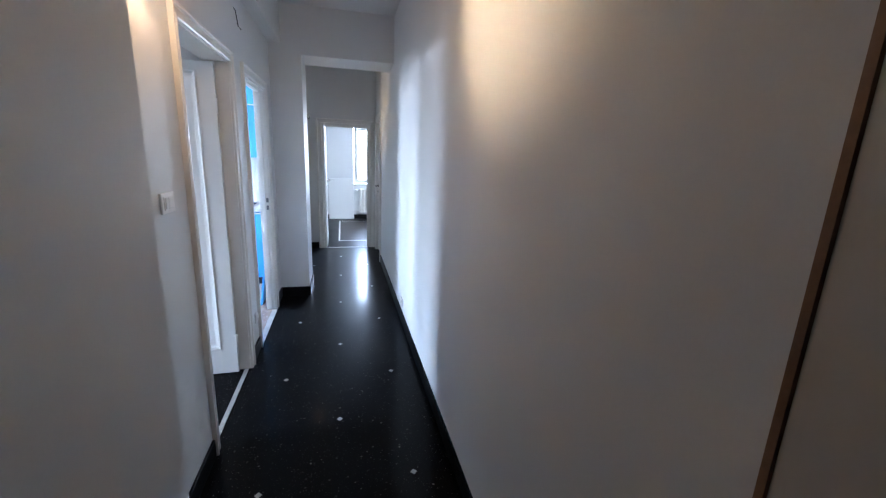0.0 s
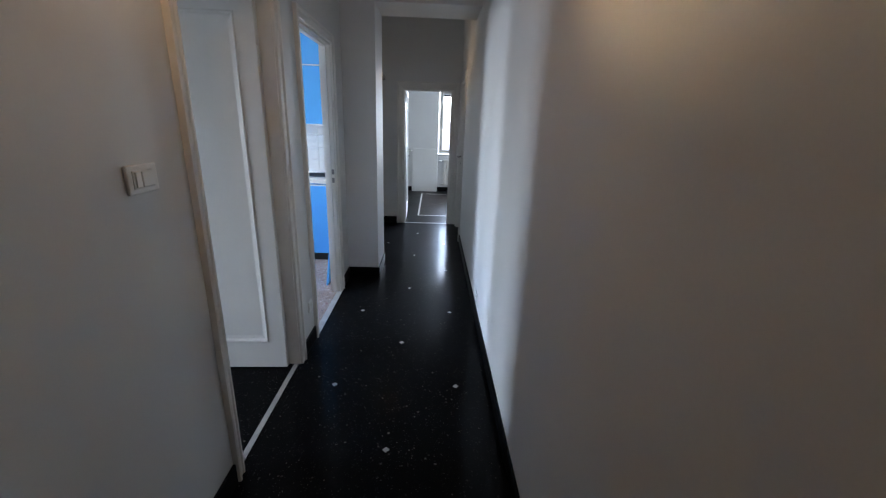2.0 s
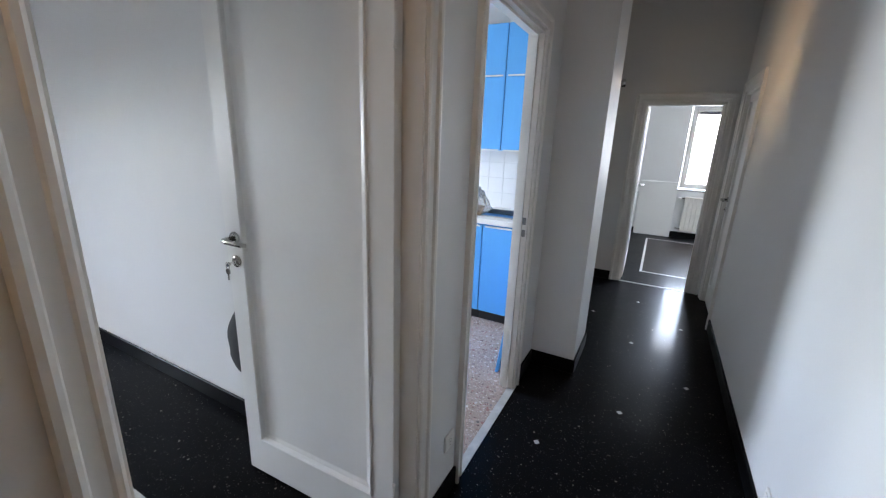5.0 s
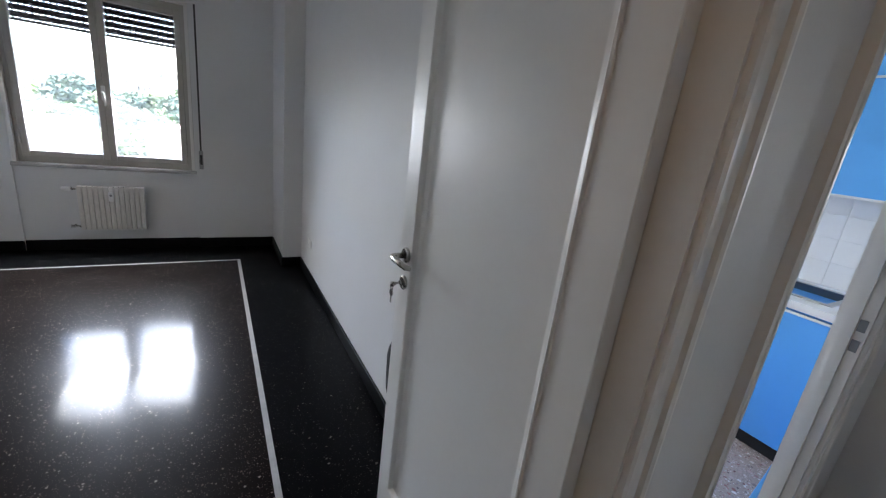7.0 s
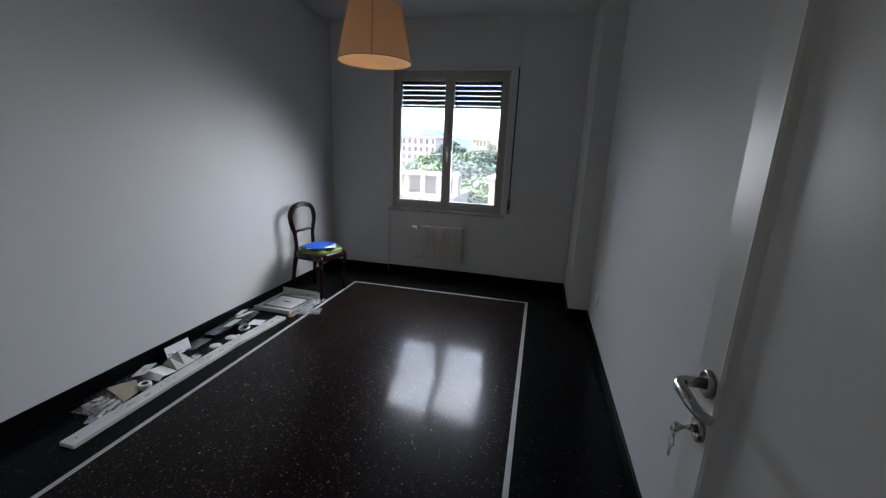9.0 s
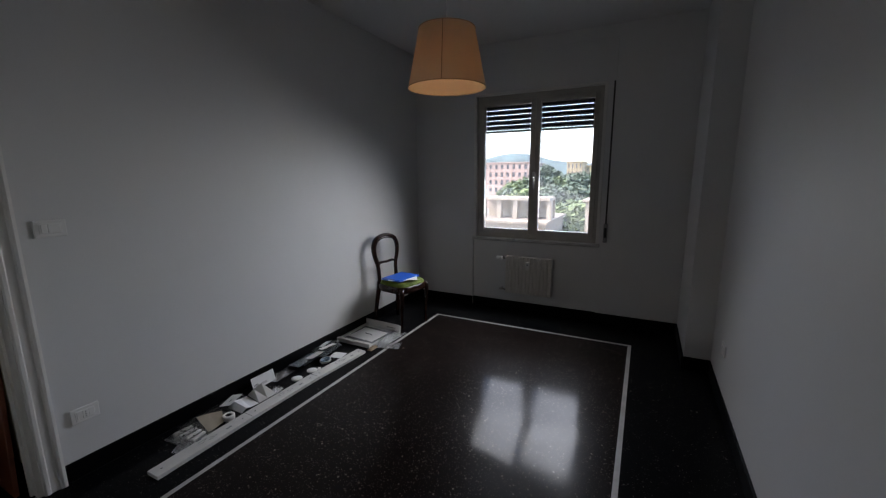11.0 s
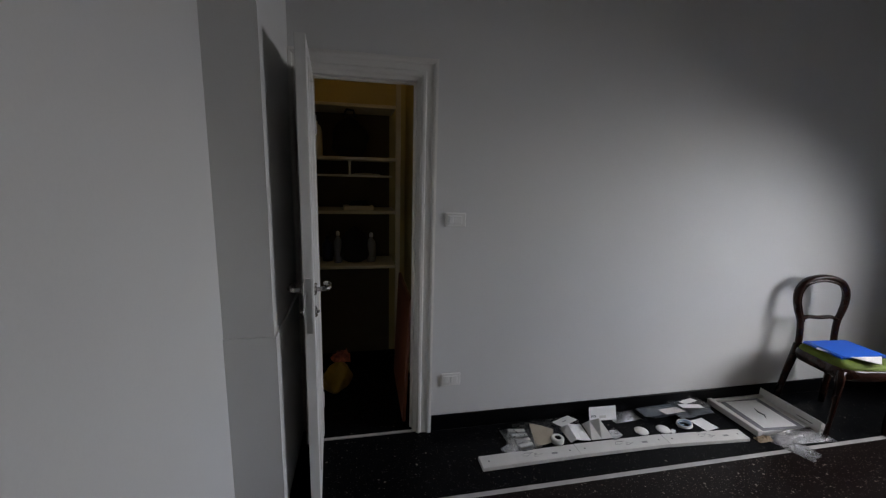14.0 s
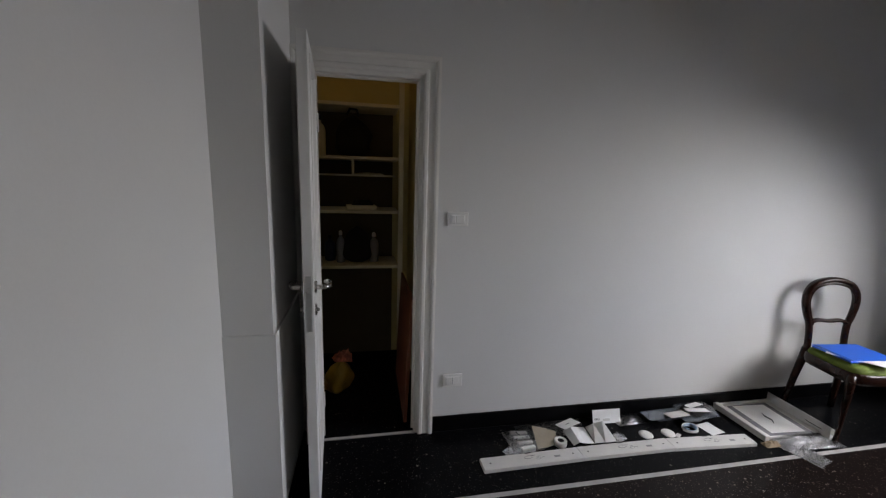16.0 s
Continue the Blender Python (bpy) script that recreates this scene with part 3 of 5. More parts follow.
tube(bm, [(fx1 + 0.02, WM, 1.50), (fx1 + 0.05, WM, 1.50), (fx1 + 0.055, WM + 0.005, 1.49), (fx1 + 0.055, WM + 0.012, 1.385)], [0.009, 0.009, 0.009, 0.007], 10)
part("window_handle", bm, PLASTIC, win, "white window handle")
for y in (WY0 + 0.05, WY1 - 0.05):
    for z in (1.05, 2.15):
        bm = bmesh.new()
        tube(bm, [(fx1 + 0.022, y, z - 0.06), (fx1 + 0.022, y, z + 0.06)], 0.009, 10)
        box(bm, fx1 + 0.012, fx1 + 0.017, y - 0.018, y + 0.018, z - 0.05, z + 0.05)
        part("hinge", bm, WINPAINT, win)
# white trim round the opening and sill
bm = bmesh.new()
box(bm, -0.035, 0.012, WY0 - 0.018, WY0 + 0.012, WZ0 + 0.03, WZ1 + 0.0, 0.003)
box(bm, -0.035, 0.012, WY1 - 0.012, WY1 + 0.018, WZ0 + 0.03, WZ1 + 0.0, 0.003)
box(bm, -0.035, 0.012, WY0 + 0.012, WY1 - 0.012, WZ1 - 0.025, WZ1 + 0.0, 0.003)
part("window_trim", bm, TRIM, win)
part("window_sill", bx(-0.12, 0.03, WY0 - 0.03, WY1 + 0.03, WZ0 - 0.005, WZ0 + 0.03, r=0.006), MARBLE, win, "grey-white marble window sill")
bm = bmesh.new()
box(bm, -0.002, 0.014, WY0 + 0.0, WY1 + 0.09, WZ1 + 0.004, 2.79, 0.004)
box(bm, 0.014, 0.020, WY0 + 0.03, WY1 + 0.06, WZ1 + 0.035, 2.76, 0.003)
part("shutter_box_cover", bm, PLASTER, win, "white panel over the shutter box")
# roller shutter: slats with light slots
shutter = part("roller_shutter", bx(-0.145, -0.125, WY0, WY1, 2.335, 2.40), SLATS, win, "dark roller shutter lowered a little")
SL, SLOT = 0.054, 0.0068
part("bottom_bar", bx(-0.142, -0.128, WY0 + 0.002, WY1 - 0.002, 1.994, 2.017, r=0.002), SLATS, shutter)
z = 2.024
me_slat = me_web = None
while z < 2.33:
    if me_slat is None:
        sl_ob = part("slat", bx(-0.139, -0.131, WY0 + 0.002, WY1 - 0.002, 0.0, SL - SLOT, r=0.003), SLATS, shutter)
        bm = bmesh.new()
        y = WY0 + 0.006
        while y < WY1 - 0.03:
            box(bm, -0.1375, -0.1325, y, y + 0.019, -SLOT, 0.0)
            y += 0.0415
        web = part("slat_web", bm, SLATS, shutter)
        me_slat, me_web = sl_ob.data, web.data
    else:
        sl_ob, web = new("slat", me_slat), new("slat_web", me_web)
        sl_ob.parent = web.parent = shutter
    sl_ob.matrix_basis = web.matrix_basis = pose(0, 0, z)
    z += SL
strap = thing("shutter_strap", "grey shutter strap with its winder box on the wall", "strap", pose(W, WY1 + 0.075, 0))
part("strap", bx(0.003, 0.005, -0.008, 0.008, 1.03, 2.40), surface("dark_strap", (0.05, 0.047, 0.045), 0.7), strap)
part("winder_box", bx(0.0, 0.020, -0.019, 0.019, 0.85, 1.04, r=0.004), PLASTIC_G, strap, "dark grey winder plate")
part("winder_slot", bx(0.019, 0.022, -0.011, 0.011, 0.90, 1.0, r=0.001), RUBBER, strap)

# ---- radiator ----


def radiator(name, label, m, width, height, n):
    r = thing(name, label, "radiator", m)
    p = width / n
    for i in range(n):
        y = i * p
        bm = bmesh.new()
        box(bm, 0.0, 0.062, y + 0.0015, y + p - 0.0015, 0.01, height - 0.01, 0.006, 2)
        box(bm, 0.062, 0.066, y + p * 0.5 - 0.006, y + p * 0.5 + 0.006, 0.03, height - 0.03, 0.002)
        part("column", bm, RADIATOR, r)
    for z in (0.03, height - 0.055):
        part("header_pipe", bx(0.012, 0.05, 0.001, width - 0.001, z, z + 0.03, r=0.006), RADIATOR, r)
    for z in (0.04, height - 0.04):
        bm = bmesh.new()
        tube(bm, [(0.03, 0.0, z), (0.03, -0.045, z), (0.02, -0.055, z), (-0.035, -0.055, z)], 0.009, 10)
        part("pipe", bm, CHROME, r)
    bm = bmesh.new()
    tube(bm, [(0.03, -0.045, height - 0.04), (0.03, -0.06, height - 0.04), (0.03, -0.11, height - 0.04)], [0.017, 0.021, 0.018], 14)
    part("valve_knob", bm, PLASTIC, r, "white valve knob")
    bm = bmesh.new()
    tube(bm, [(0.03, -0.045, 0.04), (0.03, -0.075, 0.04)], 0.013, 10)
    part("lockshield", bm, CHROME, r)
    part("heat_meter", bx(0.066, 0.09, width / 2 - 0.02, width / 2 + 0.02, height - 0.145, height - 0.055, r=0.005), PLASTIC, r, "white heat cost meter")
    bm = bmesh.new()
    tube(bm, [(0.0905, width / 2, height - 0.085), (0.092, width / 2, height - 0.085)], 0.010, 12)
    part("meter_window", bm, PLASTIC_G, r)
    for y in (0.08, width - 0.08):
        part("bracket", bx(-0.045, 0.002, y - 0.01, y + 0.01, height - 0.09, height - 0.06), STEEL, r)
    return r


radiator("radiator", "cream enamelled ribbed radiator on the wall under the window", pose(W + 0.03, -1.80, 0.212), 0.51, 0.44, 13)

# ---- pendant lamp ----
LX, LYY, LZ = -2.36, -1.45, 1.985
LS = 0.89
lamp = thing("pendant_lamp", "pendant lamp with a conical pleated cream shade, lit", "lamp", pose(LX, LYY, LZ))
H_L = (H - LZ) / LS
lamp.scale = (LS, LS, LS)
m_shade = bpy.data.materials.new("cream_lampshade")
m_shade.use_nodes = True
nt = m_shade.node_tree
nt.nodes.clear()
o_ = nt.nodes.new("ShaderNodeOutputMaterial")
mx_ = nt.nodes.new("ShaderNodeMixShader")
df_ = nt.nodes.new("ShaderNodeBsdfDiffuse")
tl_ = nt.nodes.new("ShaderNodeBsdfTranslucent")
wv_ = nt.nodes.new("ShaderNodeTexWave")
tc_ = nt.nodes.new("ShaderNodeTexCoord")
wv_.bands_direction = "Z"
wv_.inputs["Scale"].default_value = 60
nt.links.new(tc_.outputs["Object"], wv_.inputs["Vector"])
nt.links.new(ramp(nt, wv_.outputs["Fac"], [(0, (0.56, 0.47, 0.36)), (1, (0.64, 0.55, 0.43))]), df_.inputs[0])
tl_.inputs[0].default_value = (0.66, 0.53, 0.39, 1)
mx_.inputs[0].default_value = 0.45
nt.links.new(df_.outputs[0], mx_.inputs[1])
nt.links.new(tl_.outputs[0], mx_.inputs[2])
nt.links.new(mx_.outputs[0], o_.inputs[0])
bm = bmesh.new()
n = 64
rows = []
for r, z in ((0.232, 0.0), (0.2315, 0.008), (0.166, 0.325), (0.165, 0.333), (0.1635, 0.333), (0.1645, 0.325), (0.230, 0.008), (0.2305, 0.0)):
    rows.append([bm.verts.new((r * math.cos(2 * math.pi * k / n), r * math.sin(2 * math.pi * k / n), z)) for k in range(n)])
for A, B in zip(rows, rows[1:] + rows[:1]):
    for k in range(n):
        f = bm.faces.new((A[k], A[(k + 1) % n], B[(k + 1) % n], B[k]))
        f.smooth = True
shade = part("shade", bm, m_shade, lamp, "cream fabric shade")
bm = bmesh.new()
a_s = 0.32
tube(bm, [(0.2335 * math.cos(a_s), 0.2335 * math.sin(a_s), 0.002), (0.167 * math.cos(a_s), 0.167 * math.sin(a_s), 0.331)], 0.003, 6)
part("seam", bm, surface("shade_seam", (0.30, 0.23, 0.16), 0.8), shade, "darker seam")
for r, z in ((0.2325, 0.003), (0.1655, 0.330)):
    bm = bmesh.new()
    tube(bm, [(r * math.cos(a), r * math.sin(a), z) for a in np.linspace(0, 2 * math.pi, 48, endpoint=False)], 0.003, 6, close=True)
    part("shade_ring", bm, surface("shade_hem", (0.42, 0.32, 0.22), 0.8), shade)
bm = bmesh.new()
for a in (0.3, 0.3 + 2 * math.pi / 3, 0.3 + 4 * math.pi / 3):
    tube(bm, [(0.02 * math.cos(a), 0.02 * math.sin(a), 0.29), (0.164 * math.cos(a), 0.164 * math.sin(a), 0.328)], 0.002, 6)
part("spider", bm, STEEL, lamp)
part("socket", lathe(bmesh.new(), [(0.018, 0.21), (0.021, 0.215), (0.021, 0.28), (0.012, 0.30)], 16), RUBBER, lamp)
bulb = part("bulb", lathe(bmesh.new(), [(0.004, 0.10), (0.022, 0.108), (0.031, 0.130), (0.029, 0.155), (0.016, 0.19), (0.013, 0.21)], 16), emitter("warm_bulb", (1.0, 0.55, 0.22), 0.6), lamp, "glowing warm bulb")
bm = bmesh.new()
tube(bm, [(0, 0, 0.30), (0, 0, H_L - 0.03)], 0.003, 6)
part("cord", bm, PLASTIC, lamp)
part("ceiling_rose", lathe(bmesh.new(), [(0.05, H_L - 0.035), (0.05, H_L - 0.012), (0.045, H_L)], 20), PLASTIC, lamp)
ld = bpy.data.lights.new("pendant_light", "POINT")
ld.energy = 0.075
ld.color = (1.0, 0.68, 0.40)
ld.shadow_soft_size = 0.03
new("pendant_light", ld).matrix_world = pose(LX, LYY, LZ + 0.07)

# ---- small wall fittings ----


def wall_plate(name, label, m, kind, w=0.12, h=0.08):
    """Plate in the local x-z plane, its face towards -y."""
    p = thing(name, label, "switch" if kind == "switch" else "socket", m)
    part("plate", bx(-w / 2, w / 2, -0.010, 0, -h / 2, h / 2, r=0.004, seg=2), PLASTIC, p)
    part("inner_frame", bx(-w / 2 + 0.018, w / 2 - 0.018, -0.0125, -0.009, -h / 2 + 0.015, h / 2 - 0.015, r=0.001), PLASTIC, p)
    if kind == "switch":
        for x0, x1 in ((-0.036, -0.013), (-0.011, 0.036)):
            part("rocker", bx(x0, x1, -0.0165, -0.012, -0.022, 0.022, r=0.002), PLASTIC, p)
    else:
        part("socket_face", bx(-0.012, 0.012, -0.0145, -0.012, -0.022, 0.022, r=0.001), PLASTIC, p)
        for z in (-0.013, 0, 0.013):
            bm = bmesh.new()
            tube(bm, [(0, -0.0140, z), (0, -0.0150, z)], 0.0028, 8)
            part("pin_hole", bm, RUBBER, p)
        for x0, x1 in ((-0.036, -0.014), (0.014, 0.036)):
            part("blank", bx(x0, x1, -0.0140, -0.012, -0.022, 0.022, r=0.001), PLASTIC, p)
    return p


wall_plate("light_switch", "white double light switch on the corridor wall", pose(0, -1.17, 1.337, 0, 0, 90), "switch")
wall_plate("light_switch", "white double light switch beside the closet door", pose(-1.172, S, 1.292, 0, 0, 180), "switch")
wall_plate("wall_socket", "white wall socket beside the closet door", pose(-1.175, S, 0.330, 0, 0, 180), "socket")
wall_plate("wall_socket", "white wall socket low on the room wall", pose(-3.40, N, 0.375, 0, 0, 0), "socket")
wall_plate("wall_socket", "white wall socket between two doorways", pose(0, 0.19, 0.29, 0, 0, 90), "socket", 0.075, 0.075)
wall_plate("wall_socket", "white wall socket low on the corridor wall", pose(CX, 0.64, 0.19, 0, 0, -90), "socket", 0.10, 0.07)


def spot_fixture(name, label, base, head, aim, energy, cone, spill):
    f = thing(name, label, "lamp", pose(*base))
    h = Vector(head) - Vector(base)
    bm = bmesh.new()
    tube(bm, [(0, 0, 0), h * 0.5 + Vector((0, 0, 0.01)), h], 0.005, 8)
    part("arm", bm, CHROME, f)
    d = (Vector(aim) - Vector(head)).normalized()
    bm = bmesh.new()
    tube(bm, [h - d * 0.055, h - d * 0.05, h, h + d * 0.012], [0.012, 0.020, 0.026, 0.027], 16, caps=False)
    part("reflector", bm, CHROME, f, "small metal reflector")
    bm = bmesh.new()
    tube(bm, [h - d * 0.045, h - d * 0.02, h - d * 0.004], [0.006, 0.012, 0.006], 12)
    part("bulb", bm, emitter("spot_bulb", (1, 0.72, 0.42), 2.0), f, "glowing halogen bulb")
    sd = bpy.data.lights.new(name + "_light", "SPOT")
    sd.energy = energy
    sd.color = (1.0, 0.66, 0.34)
    sd.spot_size = radians(cone)
    sd.spot_blend = 1.0
    sd.shadow_soft_size = 0.015
    new(name + "_light", sd).matrix_world = look(Vector(head) + d * 0.02, aim)
    gd = bpy.data.lights.new(name + "_glow", "POINT")
    gd.energy = energy * spill
    gd.color = (1.0, 0.62, 0.32)
    gd.shadow_soft_size = 0.02
    new(name + "_glow", gd).matrix_world = pose(*(Vector(head) + d * 0.035))


spot_fixture("wall_spotlight", "small lit halogen spotlight on a metal arm on the wall", (0.0, -1.22, 2.30), (0.085, -1.16, 2.14), (CX, -1.52, 2.16), 0.95, 62, 0.095)
spot_fixture("wall_spotlight", "small lit halogen spotlight fixed to the pier", (0.27, 1.97, 2.0), (0.30, 2.03, 1.93), (CX, 2.4, 2.05), 0.28, 80, 0.03)

wire = bmesh.new()
tube(wire, [(0.0, 0.185, 2.44), (0.010, 0.195, 2.425), (0.009, 0.225, 2.385), (0.007, 0.260, 2.350), (0.016, 0.300, 2.338)], 0.003, 6)
tagged(part("loose_wire", wire, RUBBER), "short loose black wire poking out of the corridor wall", "wire")

# ---- chair ----
chair = thing("dining_chair", "dark mahogany balloon-back chair with a green velvet seat", "chair", pose(-3.700, -2.635, 0, 0, 0, -9))


def smooth_line(pts, n=5):
    """Points along a smooth curve through pts."""
    v = [Vector(p) for p in pts]
    out = []
    for i in range(len(v) - 1):
        a, b, c, d = v[max(0, i - 1)], v[i], v[i + 1], v[min(len(v) - 1, i + 2)]
        for k in range(n):
            t = k / n
            out.append(0.5 * (2 * b + (c - a) * t + (2 * a - 5 * b + 4 * c - d) * t * t + (3 * b - a - 3 * c + d) * t ** 3))
    return out + [v[-1]]


# back frame: two stiles that swell into a round top
pts = [(-0.128, -0.190, 0.44), (-0.126, -0.197, 0.53), (-0.133, -0.204, 0.62), (-0.158, -0.210, 0.69), (-0.175, -0.216, 0.765), (-0.166, -0.222, 0.840), (-0.115, -0.227, 0.900), (0, -0.229, 0.925)]
full = smooth_line(pts + [(-x, y, z) for x, y, z in pts[-2::-1]])
nf = len(full) - 1
bm = bmesh.new()
tube(bm, full, [(0.020 + 0.009 * math.sin(math.pi * i / nf) ** 3, 0.019) for i in range(nf + 1)], 14)
back = part("backrest", bm, WOOD, chair, "rounded glossy mahogany balloon back")
bm = bmesh.new()
tube(bm, smooth_line([(x * 0.895, y + 0.013, z - 0.026 * max(0.0, z - 0.70) / 0.225) for x, y, z in pts[2:]] + [(-x * 0.895, y + 0.013, z - 0.026 * max(0.0, z - 0.70) / 0.225) for x, y, z in pts[-2:1:-1]]), 0.0065, 8)
part("moulding", bm, WOOD, back)
bm = bmesh.new()
tube(bm, smooth_line([(-0.132, -0.205, 0.632), (-0.08, -0.208, 0.650), (0, -0.209, 0.644), (0.08, -0.208, 0.650), (0.132, -0.205, 0.632)], 4), (0.019, 0.013), 12)
rail_ = part("cross_rail", bm, WOOD, chair)
bm = bmesh.new()
tube(bm, smooth_line([(-0.126, -0.191, 0.634), (-0.08, -0.194, 0.654), (0, -0.195, 0.648), (0.08, -0.194, 0.654), (0.126, -0.191, 0.634)], 4), 0.006, 8)
part("moulding", bm, WOOD, rail_)
for s in (-1, 1):
    bm = bmesh.new()
    tube(bm, [(s * 0.130, -0.195, 0.46), (s * 0.136, -0.195, 0.40), (s * 0.158, -0.208, 0.25), (s * 0.170, -0.224, 0.10), (s * 0.178, -0.234, 0.0)], [0.022, 0.024, 0.021, 0.019, 0.017], 8)
    part("leg", bm, WOOD, chair)
    bm = bmesh.new()
    tube(bm, [(s * 0.186, 0.160, 0.44), (s * 0.193, 0.166, 0.39), (s * 0.194, 0.168, 0.33), (s * 0.188, 0.160, 0.20), (s * 0.186, 0.154, 0.09), (s * 0.190, 0.154, 0.035), (s * 0.195, 0.158, 0.012), (s * 0.195, 0.158, 0.0)],
         [0.022, 0.024, 0.020, 0.015, 0.0125, 0.0125, 0.016, 0.012], 12)
    part("leg", bm, WOOD, chair)
bm = bmesh.new()
ring = []
for k in range(28):
    a = 2 * math.pi * k / 28
    c, s = math.cos(a), math.sin(a)
    rx = 0.19 + 0.025 * (s > 0) * s
    ring.append((rx * (abs(c) ** 0.55) * (1 if c > 0 else -1), 0.190 * (abs(s) ** 0.55) * (1 if s > 0 else -1), 0.418))
tube(bm, ring, (0.013, 0.036), 10, close=True)
part("seat_frame", bm, WOOD, chair)
bm = bmesh.new()
rows = []
for f_, z in ((0.985, 0.442), (0.995, 0.452), (0.97, 0.468), (0.88, 0.483), (0.6, 0.495), (0.3, 0.499), (0.05, 0.50)):
    rows.append([bm.verts.new((x * f_, y * f_, z)) for x, y, _ in ring])
for A, B in zip(rows, rows[1:]):
    for k in range(28):
        f = bm.faces.new((A[k], A[(k + 1) % 28], B[(k + 1) % 28], B[k]))
        f.smooth = True
bm.faces.new(rows[0][::-1])
bm.faces.new(rows[-1])
part("seat", bm, GREEN, chair, "worn green velvet seat cushion")
folder = thing("folder", "blue card folder with white papers lying on the chair", "folder", pose(-3.70, -2.64, 0.4985, 0, 0, -6))
part("cover", bx(-0.15, 0.17, -0.12, 0.12, 0.012, 0.0145, r=0.0008), FOLDER, folder)
part("paper", bx(-0.100, 0.100, -0.145, 0.142, 0.0085, 0.0115), PAPER, folder, "white papers").matrix_basis = pose(0.035, 0.05, 0, 0, 0, 38)
part("back_cover", bx(-0.15, 0.17, -0.12, 0.12, 0.0, 0.008, r=0.0008), FOLDER, folder)
part("elastic", bx(0.155, 0.159, -0.121, 0.121, 0.0145, 0.0155), RUBBER, folder)

# ---- kitchen ----
KY = 1.91     # front of the base units
WHITEC = surface("white_worktop", (0.72, 0.71, 0.69), 0.35, vary=0.04, scale=8)
TILE = surface("white_wall_tile", (0.70, 0.70, 0.69), 0.18, vary=0.03, scale=3, relief=0.02)
CARD = surface("brown_cardboard", (0.30, 0.22, 0.14), 0.8, vary=0.12, scale=9)
DARKSTEEL = surface("dark_steel", (0.20, 0.20, 0.20), 0.32, 1.0, vary=0.1)


def film_material(name, milk, tint=(0.9, 0.92, 0.95)):
    """Crumpled clear plastic film: see-through, with milky scatter and sharp gloss."""
    m = bpy.data.materials.new(name)
    m.use_nodes = True
    nt = m.node_tree
    nt.nodes.clear()
    out = nt.nodes.new("ShaderNodeOutputMaterial")
    tr = nt.nodes.new("ShaderNodeBsdfTransparent")
    df = nt.nodes.new("ShaderNodeBsdfDiffuse")
    gl = nt.nodes.new("ShaderNodeBsdfGlossy")
    a = nt.nodes.new("ShaderNodeMixShader")
    b = nt.nodes.new("ShaderNodeMixShader")
    df.inputs[0].default_value = (*tint, 1)
    gl.inputs["Roughness"].default_value = 0.22
    a.inputs[0].default_value = milk
    lw = nt.nodes.new("ShaderNodeFresnel")
    lw.inputs[0].default_value = 1.55
    tc = nt.nodes.new("ShaderNodeTexCoord")
    crease = nt.nodes.new("ShaderNodeBump")
    crease.inputs["Strength"].default_value = 0.14
    crease.inputs["Distance"].default_value = 0.01
    nt.links.new(noise_tex(nt, tc.outputs["Object"], 38.0, 3), crease.inputs["Height"])
    nt.links.new(crease.outputs[0], gl.inputs["Normal"])
    nt.links.new(crease.outputs[0], lw.inputs["Normal"])
    nt.links.new(lw.outputs[0], b.inputs[0])
    nt.links.new(tr.outputs[0], a.inputs[1])
    nt.links.new(df.outputs[0], a.inputs[2])
    nt.links.new(a.outputs[0], b.inputs[1])
    nt.links.new(gl.outputs[0], b.inputs[2])
    nt.links.new(b.outputs[0], out.inputs[0])
    return m


FILM = film_material("clear_plastic_film", 0.035)
FILM_K = film_material("grey_plastic_film", 0.28, (0.26, 0.27, 0.29))
FILM_D = film_material("smoky_plastic_film", 0.02, (0.3, 0.3, 0.32))
FILM_B = film_material("bluish_plastic_film", 0.13, (0.55, 0.66, 0.76))


def crumpled(w, d, h, seed, nx=26, ny=16, flat=0.25):
    """A crushed bag lying on something: two creased skins joined at the rim."""
    bm = bmesh.new()
    top, low = [], []
    off = Vector((seed * 7.3, seed * 3.1, 0))
    for j in range(ny + 1):
        rt, rl = [], []
        for i in range(nx + 1):
            u, v = i / nx * 2 - 1, j / ny * 2 - 1
            p = Vector((u * 2.2, v * 1.8, 0)) + off
            rim = (1 - u ** 4) * (1 - v ** 4)
            ex = 1 + 0.10 * noise.noise(p * 1.3)
            x, y = u * w / 2 * ex, v * d / 2 * (1 + 0.10 * noise.noise(p * 1.1 + Vector((9, 2, 0))))
            crease = abs(noise.noise(p * 1.3)) * 0.9 + abs(noise.noise(p * 2.9)) * 0.5
            z = rim * h * (flat + crease) + 0.0025
            rt.append(bm.verts.new((x, y, z)))
            rl.append(bm.verts.new((x, y, 0.0008)))
        top.append(rt)
        low.append(rl)
    for j in range(ny):
        for i in range(nx):
            bm.faces.new((top[j][i], top[j][i + 1], top[j + 1][i + 1], top[j + 1][i]))
            bm.faces.new((low[j][i], low[j + 1][i], low[j + 1][i + 1], low[j][i + 1]))
    for i in range(nx):
        bm.faces.new((top[0][i], low[0][i], low[0][i + 1], top[0][i + 1]))
        bm.faces.new((top[ny][i], top[ny][i + 1], low[ny][i + 1], low[ny][i]))
    for j in range(ny):
        bm.faces.new((top[j][0], top[j + 1][0], low[j + 1][0], low[j][0]))
        bm.faces.new((top[j][nx], low[j][nx], low[j + 1][nx], top[j + 1][nx]))
    return bm


